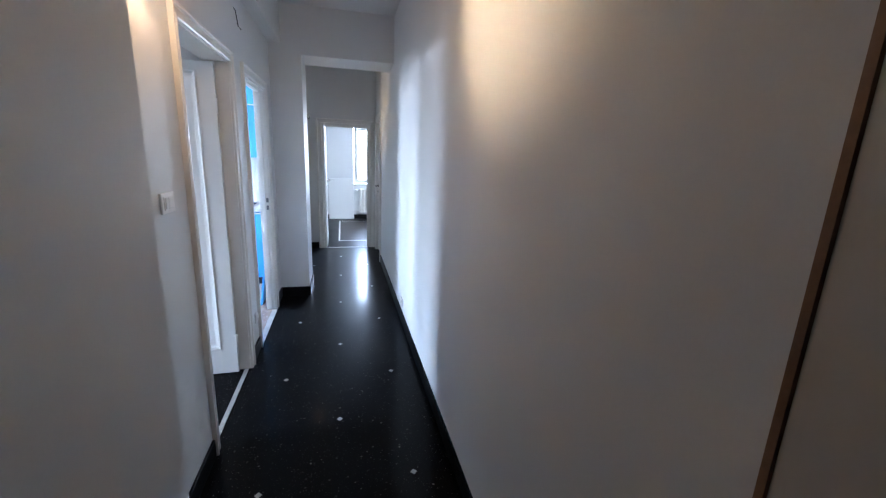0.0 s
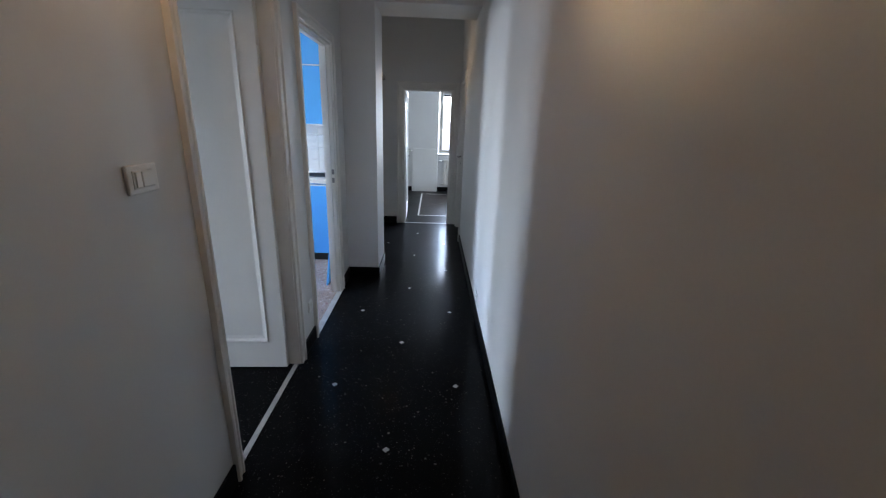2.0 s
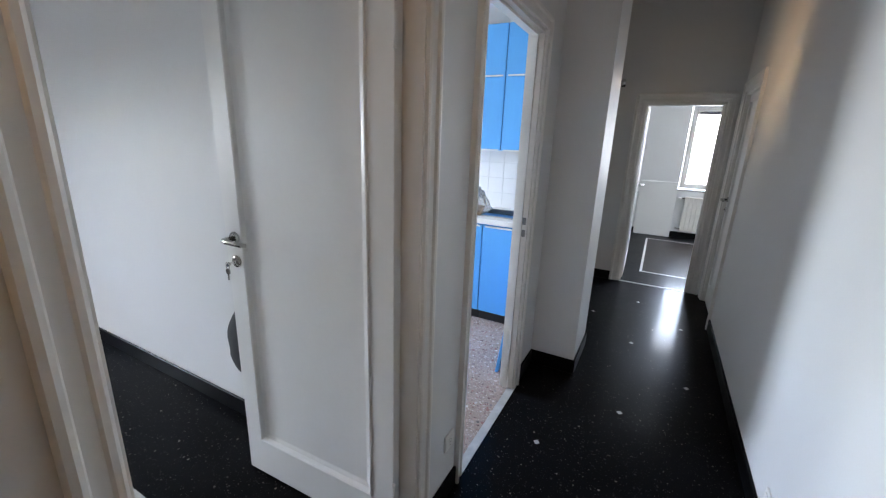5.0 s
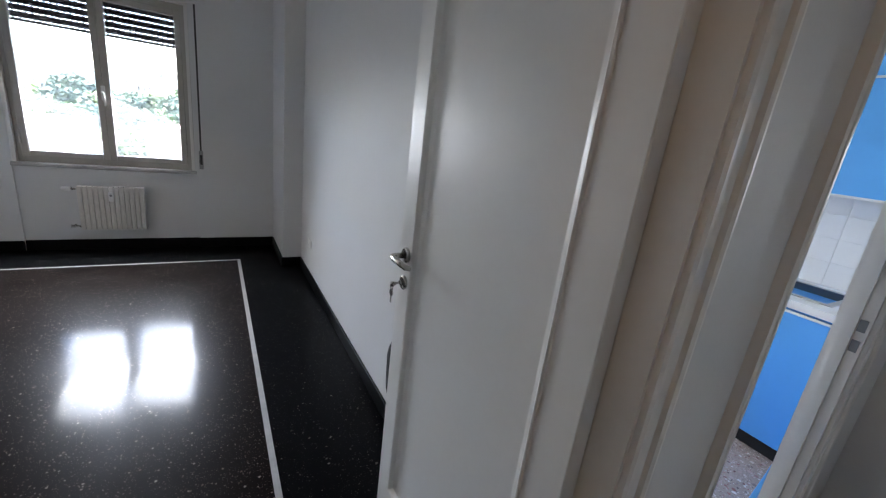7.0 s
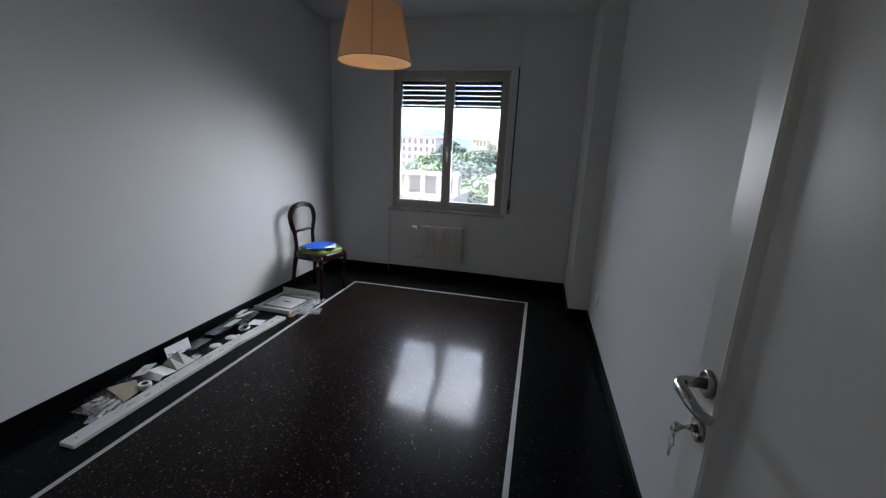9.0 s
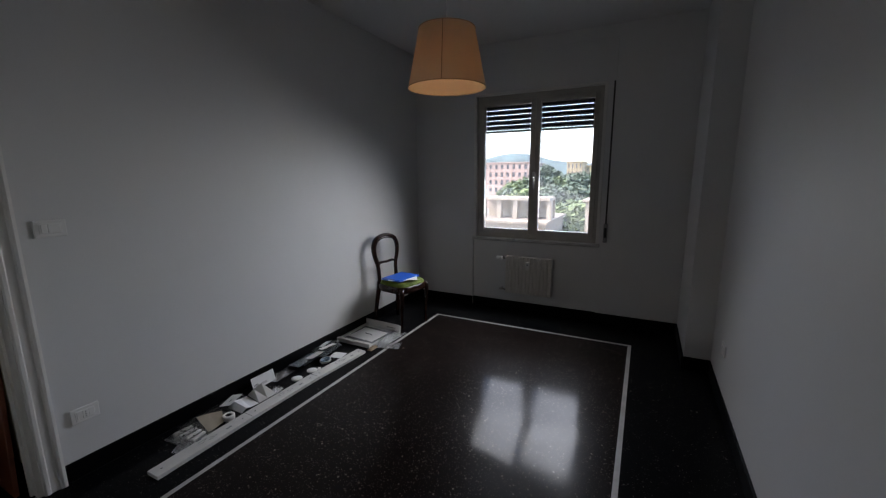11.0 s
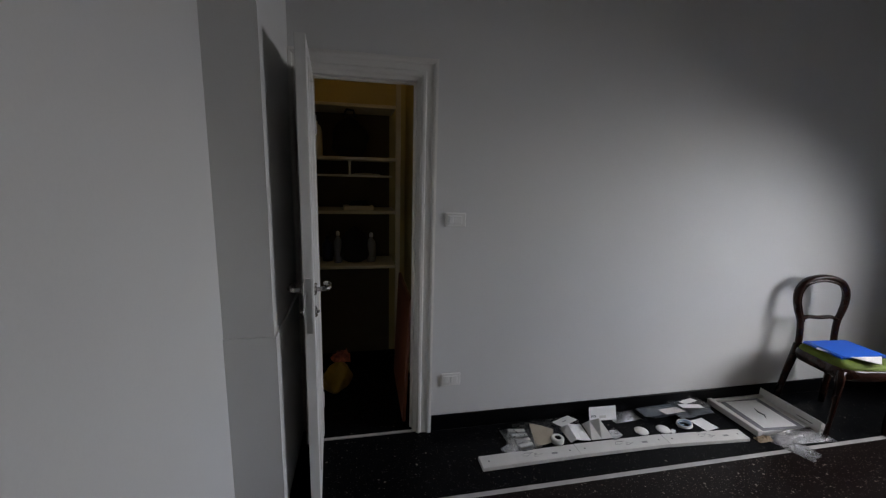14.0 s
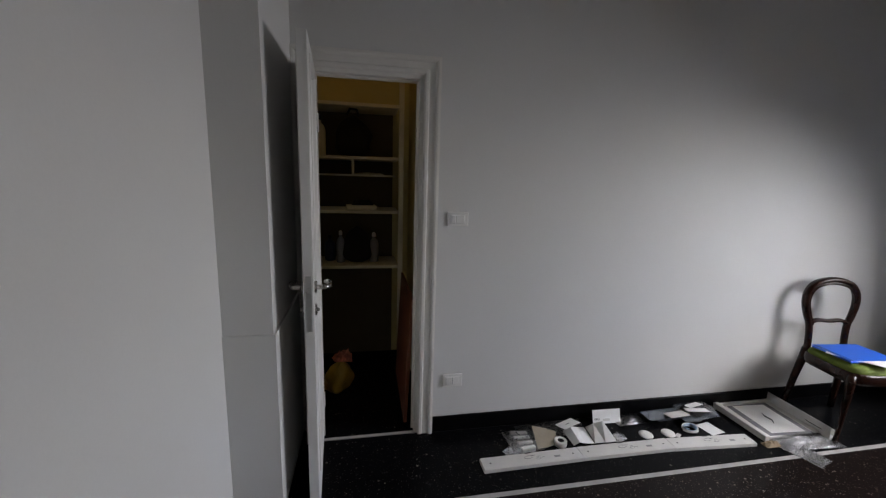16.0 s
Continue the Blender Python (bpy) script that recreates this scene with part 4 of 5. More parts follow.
for i, (x0, x1) in enumerate(((-0.60, -0.09), (-1.08, -0.604), (-1.56, -1.084))):
    u = thing("base_cabinet", "blue laminate kitchen base cabinet under the white worktop", "cabinet", pose(0, 0, 0), "kitchen base cabinets")
    part("body", bx(x0, x1, KY + 0.02, KN - 0.002, 0.09, 0.862), BLUE, u)
    d = part("door", bx(x0 + 0.002, x1 - 0.002, KY, KY + 0.019, 0.095, 0.848, r=0.002), BLUE, u)
    part("edge_handle", bx(x0 + 0.02, x1 - 0.02, KY - 0.006, KY + 0.001, 0.836, 0.850, r=0.002), WHITEC, d, "white edge grip")
    part("plinth", bx(x0, x1, KY + 0.05, KY + 0.065, 0.0, 0.09), RUBBER, u, "dark recessed plinth")
for i, (x0, x1) in enumerate(((-0.60, -0.09), (-1.08, -0.604), (-1.56, -1.084))):
    u = thing("wall_cabinet", "blue laminate wall cabinet with stacked doors", "cabinet", pose(0, 0, 0), "kitchen wall cabinets")
    part("body", bx(x0, x1, 2.22, KN - 0.002, 1.445, 2.42), BLUE, u)
    for z0, z1 in ((1.445, 2.026), (2.032, 2.42)):
        d = part("door", bx(x0 + 0.002, x1 - 0.002, 2.20, 2.219, z0, z1, r=0.002), BLUE, u)
        part("edge_handle", bx(x0 + 0.02, x1 - 0.02, 2.193, 2.201, z0 - 0.003, z0 + 0.009, r=0.002), WHITEC, d, "white edge grip")
wt = thing("worktop", "white kitchen worktop over the blue cabinets", "worktop")
bm = bmesh.new()
SX0, SX1, SY0, SY1 = -0.78, -0.34, 2.04, 2.42
for b in ((-1.56, SX0, KY - 0.015, KN - 0.001), (SX1, EK - 0.001, KY - 0.015, KN - 0.001), (SX0, SX1, KY - 0.015, SY0), (SX0, SX1, SY1, KN - 0.001)):
    box(bm, *b, 0.864, 0.905)
part("slab", bm, WHITEC, wt)
sink = thing("sink", "steel kitchen sink set into the worktop", "sink")
bm = bmesh.new()
for b in ((SX0 - 0.02, SX1 + 0.02, SY0 - 0.02, SY0 + 0.012), (SX0 - 0.02, SX1 + 0.02, SY1 - 0.012, SY1 + 0.02), (SX0 - 0.02, SX0 + 0.012, SY0 + 0.012, SY1 - 0.012), (SX1 - 0.012, SX1 + 0.02, SY0 + 0.012, SY1 - 0.012)):
    box(bm, *b, 0.905, 0.910, 0.001)
part("rim", bm, STEEL, sink)
bm = bmesh.new()
for b in ((SX0, SX1, SY0, SY1, 0.740, 0.745), (SX0, SX0 + 0.003, SY0, SY1, 0.745, 0.905), (SX1 - 0.003, SX1, SY0, SY1, 0.745, 0.905), (SX0 + 0.003, SX1 - 0.003, SY0, SY0 + 0.003, 0.745, 0.905), (SX0 + 0.003, SX1 - 0.003, SY1 - 0.003, SY1, 0.745, 0.905)):
    box(bm, *b)
part("basin", bm, DARKSTEEL, sink)
carton = thing("cardboard_box", "open brown cardboard box on the worktop", "box", pose(-0.80, 2.06, 0.911, 0, 0, 12))
part("tray", merge((-0.12, 0.12, -0.09, 0.09, 0, 0.004), (-0.12, 0.12, -0.09, -0.086, 0.004, 0.06), (-0.12, 0.12, 0.086, 0.09, 0.004, 0.06), (-0.12, -0.116, -0.086, 0.086, 0.004, 0.06), (0.116, 0.12, -0.086, 0.086, 0.004, 0.06)), CARD, carton)
bag = tagged(part("plastic_bag", crumpled(0.32, 0.24, 0.17, 3, 30, 20, 0.55), FILM_K), "clear crumpled plastic bag lying in the cardboard box", "bag")
bag.matrix_basis = pose(-0.79, 2.08, 0.945)
pouch = tagged(part("packet", crumpled(0.07, 0.05, 0.02, 5, 8, 6), surface("yellow_packet", (0.6, 0.42, 0.05), 0.5)), "small yellow packet inside the plastic bag", "packet")
pouch.matrix_basis = pose(-0.78, 2.05, 0.95)
panel = thing("cabinet_panel", "loose blue laminate panel leaning on the kitchen wall", "panel", pose(-0.165, 1.22, 0.003, 0, 7, 0))
part("board", bx(0, 0.018, 0, 0.62, 0, 0.55, r=0.002), BLUE, panel)
# wall tiles behind the worktop
tw = struct("tile_backsplash", bx(-1.6, EK - 0.001, KN - 0.006, KN - 0.0005, 0.905, 1.47), surface("tile_joint", (0.52, 0.52, 0.50), 0.8), "white tiled splashback", "tiles")
me = None
for i in range(10):
    for j in range(4):
        if me is None:
            t0 = part("tile", bx(-0.0735, 0.0735, -0.004, 0, -0.0705, 0.0705, r=0.0015), TILE, tw)
            me = t0.data
        else:
            t0 = new("tile", me)
            t0.parent = tw
        t0.matrix_basis = pose(EK - 0.076 - i * 0.148, KN - 0.006, 0.905 + 0.071 + j * 0.1415)
# strike plates on the kitchen door lining
for z in (1.02, 1.09):
    struct("strike_plate", bx(-0.028, -0.008, K1 - 0.019, K1 - 0.0155, z - 0.02, z + 0.02), DARKSTEEL, "steel strike plate in the door frame", "strike plate")

# ---- far room ----
win2 = tagged(thing("window_2", "white framed window with its dark shutter rolled up", "window", pose(0, FN, 0)), kind="structure")


def ring_y(y0, y1, x0, x1, z0, z1, w, r=0.003):
    bm = bmesh.new()
    box(bm, x0, x0 + w, y0, y1, z0, z1, r)
    box(bm, x1 - w, x1, y0, y1, z0, z1, r)
    box(bm, x0 + w, x1 - w, y0, y1, z0, z0 + w, r)
    box(bm, x0 + w, x1 - w, y0, y1, z1 - w, z1, r)
    return bm


part("window_frame", ring_y(0.05, 0.10, 0.94, 2.79, 0.85, 2.19, 0.05), TRIM, win2)
for x0, x1 in ((0.98, 1.865), (1.866, 2.75)):
    s_ = part("sash", ring_y(0.035, 0.085, x0, x1, 0.89, 2.15, 0.045), TRIM, win2)
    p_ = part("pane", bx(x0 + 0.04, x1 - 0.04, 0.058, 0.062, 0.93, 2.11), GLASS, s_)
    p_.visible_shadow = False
part("window_sill", bx(0.90, 2.83, -0.03, 0.12, 0.81, 0.842, r=0.004), MARBLE, win2)
part("roller_shutter", bx(0.94, 2.79, 0.13, 0.145, 2.06, 2.2), surface("blue_shutter", (0.03, 0.03, 0.06), 0.5), win2, "dark shutter almost rolled up")
radiator("radiator", "white ribbed radiator under the far window", pose(1.06, FN - 0.03, 0.13, 0, 0, -90), 0.9, 0.6, 14)
boardt = thing("white_board", "white board leaning on the wall beside the radiator", "board", pose(0.35, FN - 0.055, 0, -2.0, 0, 0))
part("panel", bx(0, 0.575, -0.02, 0.0, 0.0, 0.95, r=0.003), LACQUER, boardt)

# ---- closet ----
closet_y = -3.78
sv = thing("closet_shelving", "cream painted closet shelving with five boards", "shelf")
for z, y1 in ((2.007, 0), (1.645, 0), (1.26, 0), (0.85, 0)):
    part("shelf_board", bx(-0.91, -0.155, -4.145, closet_y, z - 0.022, z, r=0.002), SHELFW, sv)
part("half_shelf", bx(-0.885, -0.155, -4.10, closet_y - 0.01, 1.505, 1.517), SHELFW, sv)
part("divider", bx(-0.588, -0.576, -4.10, closet_y - 0.01, 1.517, 1.623), SHELFW, sv)
part("post", bx(-0.945, -0.912, closet_y - 0.035, closet_y + 0.005, 0, 2.6, r=0.002), SHELFW, sv)
# sheet behind the shelves, its dark brown standing in for the closet's shade
part("shade_back_panel", bx(-0.89, -0.155, -4.149, -4.146, 0.0, 2.0), surface("shade_brown_panel", (0.10, 0.075, 0.04), 0.7), sv, "brown back panel, darkened in place of the closet's shade")
BLACKC = surface("black_cloth", (0.010, 0.010, 0.011), 0.85, vary=0.3, scale=12, grain=80, relief=0.3)


def blob(w, d, h, seed, rough=0.25, n=20, k=14):
    """A soft slumped body standing on its base."""
    bm = bmesh.new()
    rows = []
    off = Vector((seed * 5.1, seed * 2.7, seed))
    for j in range(k + 1):
        v = j / k
        r = (math.sin(math.pi * min(0.5, v * 1.6 + 0.12)) if v < 0.25 else 1) * (1 - 0.5 * v ** 3) * (0.03 + 0.97 * (1 - v ** 8))
        row = []
        for i in range(n):
            a = 2 * math.pi * i / n
            q = 1 + rough * noise.noise(Vector((math.cos(a) * 1.3, math.sin(a) * 1.3, v * 2.2)) + off)
            row.append(bm.verts.new((w / 2 * r * q * math.cos(a), d / 2 * r * q * math.sin(a), h * v)))
        rows.append(row)
    for A, B in zip(rows, rows[1:]):
        for i in range(n):
            f = bm.faces.new((A[i], A[(i + 1) % n], B[(i + 1) % n], B[i]))
            f.smooth = True
    bm.faces.new(rows[0][::-1])
    bm.faces.new(rows[-1])
    return bm


def bottle(name, label, m, h, r, body, cap):
    b = thing(name, label, "bottle", m)
    part("body", lathe(bmesh.new(), [(r * 0.9, 0), (r, 0.01), (r, h * 0.62), (r * 0.8, h * 0.72), (r * 0.35, h * 0.80), (r * 0.33, h * 0.86)], 20), body, b)
    part("cap", lathe(bmesh.new(), [(r * 0.42, h * 0.86), (r * 0.42, h * 0.95), (r * 0.25, h)], 16), cap, b)
    return b


bp = thing("backpack", "black cloth backpack standing on the closet shelf", "bag", pose(-0.585, -3.96, 1.645))
part("body", blob(0.28, 0.17, 0.30, 4, 0.35), BLACKC, bp)
bm = bmesh.new()
tube(bm, [(0.04, 0.06, 0.29), (0.02, 0.07, 0.335), (-0.03, 0.07, 0.33), (-0.04, 0.06, 0.285)], 0.008, 8)
part("strap", bm, BLACKC, bp)
CREAM = surface("cream_plastic", (0.62, 0.56, 0.40), 0.4)
bottle("detergent_bottle", "cream plastic detergent bottle with a dark cap", pose(-0.345, -3.93, 1.645), 0.29, 0.045, CREAM, RUBBER)
bottle("spray_bottle", "blue-grey bottle with a white cap on the closet shelf", pose(-0.485, -3.92, 0.85), 0.245, 0.032, surface("blue_grey_plastic", (0.20, 0.22, 0.27), 0.4), PLASTIC)
bottle("spray_bottle", "small dark bottle with a white neck", pose(-0.735, -3.93, 0.85), 0.23, 0.036, PLASTIC_G, PLASTIC)
bottle("detergent_bottle", "dark blue bottle on the closet shelf", pose(-0.40, -4.0, 0.85), 0.2, 0.04, surface("dark_blue_plastic", (0.02, 0.03, 0.08), 0.4), RUBBER)
bb = tagged(part("dark_bag", blob(0.24, 0.16, 0.28, 9, 0.4), BLACKC), "black cloth bag slumped on the closet shelf", "bag")
bb.matrix_basis = pose(-0.61, -3.94, 0.85)
tray = thing("paper_tray", "cream card tray with a dark cloth on it", "tray", pose(-0.64, -3.93, 1.26, 0, 0, 5))
part("tray", bx(-0.11, 0.11, -0.07, 0.07, 0, 0.03, r=0.003), CREAM, tray)
cl_ = tagged(part("cloth", crumpled(0.16, 0.12, 0.05, 7, 14, 10), BLACKC), "dark folded cloth on the tray", "cloth")
cl_.matrix_basis = pose(-0.65, -3.93, 1.291)
pp = tagged(part("paper_stack", crumpled(0.22, 0.12, 0.02, 11, 12, 8), CREAM), "loose papers on the half shelf", "papers")
pp.matrix_basis = pose(-0.70, -3.92, 1.517)
sh = thing("shopping_bag", "yellow and red plastic shopping bag on the closet floor", "bag", pose(-0.46, -3.50, 0, 0, -12, 20))
part("bag", blob(0.17, 0.13, 0.24, 13, 0.9), surface("yellow_bag", (0.40, 0.25, 0.03), 0.45, vary=0.15, scale=14), sh)
part("top", crumpled(0.13, 0.08, 0.10, 15, 10, 8), surface("red_white_bag", (0.55, 0.16, 0.09), 0.45, vary=0.5, scale=26), sh, "red and white crumpled top").matrix_basis = pose(0.0, 0.0, 0.24)
rb = thing("wooden_board", "reddish-brown wooden board leaning on the closet wall", "board", pose(-0.900, -3.76, 0.0, 0, -2.5, 0))
part("board", bx(-0.02, 0.0, 0, 0.68, 0, 0.80, r=0.003), surface("reddish_wood", (0.16, 0.05, 0.025), 0.45, vary=0.25, scale=10), rb)
cl = thing("closet_lamp", "small lit bulb on the closet ceiling", "lamp", pose(-0.75, -3.40, H))
part("base", lathe(bmesh.new(), [(0.02, -0.06), (0.045, -0.05), (0.045, 0.0)], 16), PLASTIC, cl)
part("bulb", lathe(bmesh.new(), [(0.004, -0.15), (0.028, -0.13), (0.03, -0.10), (0.014, -0.06)], 14), emitter("closet_bulb", (1, 0.7, 0.3), 0.3), cl)
cd_ = bpy.data.lights.new("closet_light", "POINT")
cd_.energy = 0.045
cd_.color = (1.0, 0.72, 0.30)
cd_.shadow_soft_size = 0.03
new("closet_light", cd_).matrix_world = pose(-0.75, -3.40, H - 0.17)

# bag hanging on the back of the room door
hb = thing("hanging_bag", "black cloth bag hanging on the back handle of the door", "bag", pose(-0.935, -0.042, 0.42))
part("body", blob(0.26, 0.10, 0.36, 21, 0.3), BLACKC, hb)
bm = bmesh.new()
tube(bm, [(-0.03, 0.0, 0.33), (0.03, -0.012, 0.55), (0.075, -0.018, 0.715), (0.085, -0.018, 0.715), (0.07, -0.01, 0.55), (0.06, 0.0, 0.33)], 0.006, 6)
part("strap", bm, BLACKC, hb)

# ---- parts of a roller blind laid out on the floor ----
METAL_W = surface("white_lacquered_metal", (0.60, 0.59, 0.56), 0.35, vary=0.05, scale=9)


def rail(x0, y0, x1, y1, label):
    L = math.hypot(x1 - x0, y1 - y0)
    r = thing("mounting_rail", label, "rail", pose(x0, y0, 0, 0, 0, math.degrees(math.atan2(y1 - y0, x1 - x0))), "rail segments")
    bm = bmesh.new()
    box(bm, 0.001, L - 0.001, -0.045, 0.045, 0.018, 0.021, 0.0006)
    box(bm, 0.001, L - 0.001, -0.045, -0.042, 0.0, 0.018)
    box(bm, 0.001, L - 0.001, 0.042, 0.045, 0.0, 0.018)
    part("profile", bm, METAL_W, r)
    for k, fx in enumerate((0.08, 0.92)):
        bm = bmesh.new()
        tube(bm, [(L * fx, 0.0, 0.0208), (L * fx, 0.0, 0.0216)], 0.005, 10)
        part("screw_hole", bm, RUBBER, r)
    for x, y, w, d in ((0.47, 0.012, 0.050, 0.022), (0.56, -0.004, 0.030, 0.014)):
        ring = bmesh.new()
        tube(ring, [(L * x + w / 2 * math.cos(a) * (1 + 0.3 * math.sin(2 * a)), y + d / 2 * math.sin(a), 0.0212) for a in np.linspace(0, 2 * math.pi, 16, endpoint=False)], 0.0009, 4, close=True)
        part("printed_outline", ring, PRINT, r)
    for k in range(3):
        x = L * (0.50 + 0.05 * k)
        part("print_mark", bx(x, x + 0.022 - 0.004 * k, 0.020 - 0.010 * k, 0.0222 - 0.010 * k, 0.0211, 0.0216), PRINT, r)
    part("end_lip", bx(0.0, 0.004, -0.044, 0.044, 0.0, 0.020, r=0.001), METAL_W, r)
    part("sticker", bx(L * 0.72, L * 0.72 + 0.035, -0.012, 0.002, 0.0211, 0.0216), PLASTIC_G, r)
    part("clip", bx(L * 0.45, L * 0.45 + 0.03, 0.040, 0.047, 0.010, 0.0225, r=0.001), RUBBER, r)
    return r


rail(-1.276, -2.625, -1.852, -2.633, "white lacquered metal rail segment with printed marks")
rail(-1.853, -2.634, -2.427, -2.629, "white lacquered metal rail segment with printed marks")
rail(-2.428, -2.627, -2.955, -2.592, "white lacquered metal rail segment, end piece")
# shallow white frame with papers in a sleeve
fr_ = thing("white_tray", "shallow white metal tray holding papers in a plastic sleeve", "tray", pose(-3.04, -2.575, 0, 0, 0, 0))
part("side_bar", bx(-0.035, 0.0, -0.375, 0.0, 0.0, 0.038, r=0.003), METAL_W, fr_)
part("end_bar", bx(-0.46, -0.035, -0.375, -0.35, 0.0, 0.03, r=0.003), METAL_W, fr_)
part("base", bx(-0.46, -0.035, -0.35, -0.02, 0.0, 0.012, r=0.002), METAL_W, fr_)
lb = thing("long_bar", "long white metal channel leaning over the tray", "rail", pose(-3.555, -2.955, 0.0, 0, 0, -3))
bm = bmesh.new()
box(bm, 0, 0.055, 0.0, 0.42, 0.0, 0.004, 0.0008)
box(bm, 0.051, 0.055, 0.0, 0.42, 0.004, 0.075, 0.0008)
box(bm, 0, 0.004, 0.0, 0.42, 0.004, 0.045, 0.0008)
part("channel", bm, METAL_W, lb)
part("slot", bx(0.0551, 0.0556, 0.27, 0.37, 0.03, 0.035), RUBBER, lb)
sl = thing("paper_sheet", "white instruction sheet with a dark drawing in a sleeve", "paper", pose(-3.27, -2.765, 0.0125, 0, 0, -4))
part("sleeve", bx(-0.165, 0.152, -0.175, 0.172, 0, 0.0025), surface("grey_sleeve", (0.22, 0.22, 0.23), 0.25), sl, "grey plastic sleeve")
part("sheet", bx(-0.125, 0.115, -0.145, 0.15, 0.0025, 0.0042), PAPER, sl)
bm = bmesh.new()
tube(bm, [(-0.02, -0.05, 0.0045), (-0.005, -0.01, 0.0048), (-0.015, 0.03, 0.0048), (0.005, 0.06, 0.0045)], [0.002, 0.006, 0.005, 0.002], 6)
part("drawing", bm, PRINT, sl)


def laid(name, label, cat, bm, mat, m):
    o = tagged(part(name, bm, mat), label, cat)
    o.matrix_basis = m
    return o


def sheet(w, d, t=0.0015, bend=0.0, n=10):
    """A paper sheet, bent up along its length."""
    bm = bmesh.new()
    A, B = [], []
    for i in range(n + 1):
        u = i / n
        z = bend * (u ** 2) * d
        for row, dz in ((A, 0.0), (B, t)):
            row.append((bm.verts.new((-w / 2, -d / 2 + u * d * (1 - 0.25 * bend * u), z + dz)), bm.verts.new((w / 2, -d / 2 + u * d * (1 - 0.25 * bend * u), z + dz))))
    for i in range(n):
        bm.faces.new((A[i][0], A[i + 1][0], A[i + 1][1], A[i][1]))
        bm.faces.new((B[i][0], B[i][1], B[i + 1][1], B[i + 1][0]))
        for k in (0, 1):
            bm.faces.new((A[i][k], B[i][k], B[i + 1][k], A[i + 1][k]))
    for i in (0, n):
        bm.faces.new((A[i][0], A[i][1], B[i][1], B[i][0]))
    return bm


def folded(front, back, t=0.0012):
    """A creased sheet between two edge lines of points (x, y, z)."""
    bm = bmesh.new()
    rows = [[bm.verts.new((x, y, z + dz)) for x, y, z in line] for dz in (0.0, t) for line in (front, back)]
    for k in range(len(front) - 1):
        bm.faces.new((rows[0][k], rows[1][k], rows[1][k + 1], rows[0][k + 1]))
        bm.faces.new((rows[2][k], rows[2][k + 1], rows[3][k + 1], rows[3][k]))
        bm.faces.new((rows[0][k], rows[0][k + 1], rows[2][k + 1], rows[2][k]))
        bm.faces.new((rows[1][k], rows[3][k], rows[3][k + 1], rows[1][k + 1]))
    for k in (0, len(front) - 1):
        bm.faces.new((rows[0][k], rows[2][k], rows[3][k], rows[1][k]))
    return bm


KRAFT = surface("thin_brown_paper", (0.34, 0.29, 0.22), 0.7, vary=0.1, scale=12)
GREYCARD = surface("pale_grey_paper", (0.56, 0.55, 0.52), 0.75, vary=0.06, scale=14)
BLUECORD = surface("pale_blue_cord", (0.30, 0.44, 0.58), 0.5)
laid("plastic_bag", "flat smoky plastic bag lying along the skirting", "bag", crumpled(0.43, 0.14, 0.022, 1, 26, 12), FILM_D, pose(-1.80, -2.880, 0.001, 0, 0, 3))
lab = thing("paper_label", "white paper label on a smoky plastic bag", "paper", pose(-1.905, -2.878, 0.028, 10, 3, 18))
part("sheet", sheet(0.135, 0.085, 0.001, 0.04), PAPER, lab)
part("print_mark", bx(-0.012, 0.018, -0.004, 0.001, 0.0016, 0.0026), PRINT, lab)
lf = thing("leaflet", "folded white printed leaflet propped against the skirting", "leaflet", pose(-2.185, -2.905, 0.0, 0, 0, -2))
page = part("page", sheet(0.19, 0.088, 0.0012, 0.10), PAPER, lf)
page.matrix_basis = pose(0, 0, 0.040, 66, 0, 180)
part("grey_block", bx(-0.025, 0.022, -0.030, 0.020, 0.0014, 0.0022), GREYCARD, page)
for k in range(4):
    part("print_mark", bx(-0.082 + 0.009 * k, -0.077 + 0.009 * k, -0.022, 0.030, 0.0016, 0.0026), PRINT, page)
laid("plastic_bag", "small clear plastic bag behind the leaflet", "bag", crumpled(0.20, 0.10, 0.02, 17, 16, 12), FILM_D, pose(-2.34, -2.895, 0.001, 0, 0, 4))
cb_ = thing("carton", "flat slate-blue box wrapped in clear plastic", "box", pose(-2.70, -2.885, 0.0, 0, 0, 2))
part("box", bx(-0.20, 0.17, -0.060, 0.030, 0.0, 0.028, r=0.002), surface("slate_card", (0.06, 0.07, 0.085), 0.4), cb_)
part("lid_label", bx(0.10, 0.16, -0.05, -0.025, 0.0282, 0.0288), CREAM, cb_, "cream paper label")
for w, d, x, y, z, r, mat in ((0.27, 0.16, -2.80, -2.865, 0.030, 6, FILM_B), (0.24, 0.15, -2.83, -2.885, 0.038, -9, FILM_B), (0.21, 0.13, -2.86, -2.890, 0.046, 14, FILM), (0.30, 0.10, -2.60, -2.880, 0.030, 1, FILM_B)):
    laid("plastic_sleeve", "flat clear plastic sleeve stacked on the box", "sleeve", crumpled(w, d, 0.012, int(w * 100) + r, 16, 10), mat, pose(x, y, z, 0, 0, r))
laid("paper_card", "pale grey printed card on the wrapped box", "paper", sheet(0.15, 0.075, 0.001, 0.05), GREYCARD, pose(-2.655, -2.843, 0.046, 6, 0, 4))
laid("paper_sheet", "white sheet inside a clear sleeve", "paper", sheet(0.15, 0.06, 0.001, 0.08), PAPER, pose(-2.81, -2.850, 0.058, 5, 0, -10))
laid("paper_sheet", "white sheet inside a clear sleeve", "paper", sheet(0.12, 0.05, 0.001, 0.10), PAPER, pose(-2.83, -2.900, 0.062, 4, 0, 12))
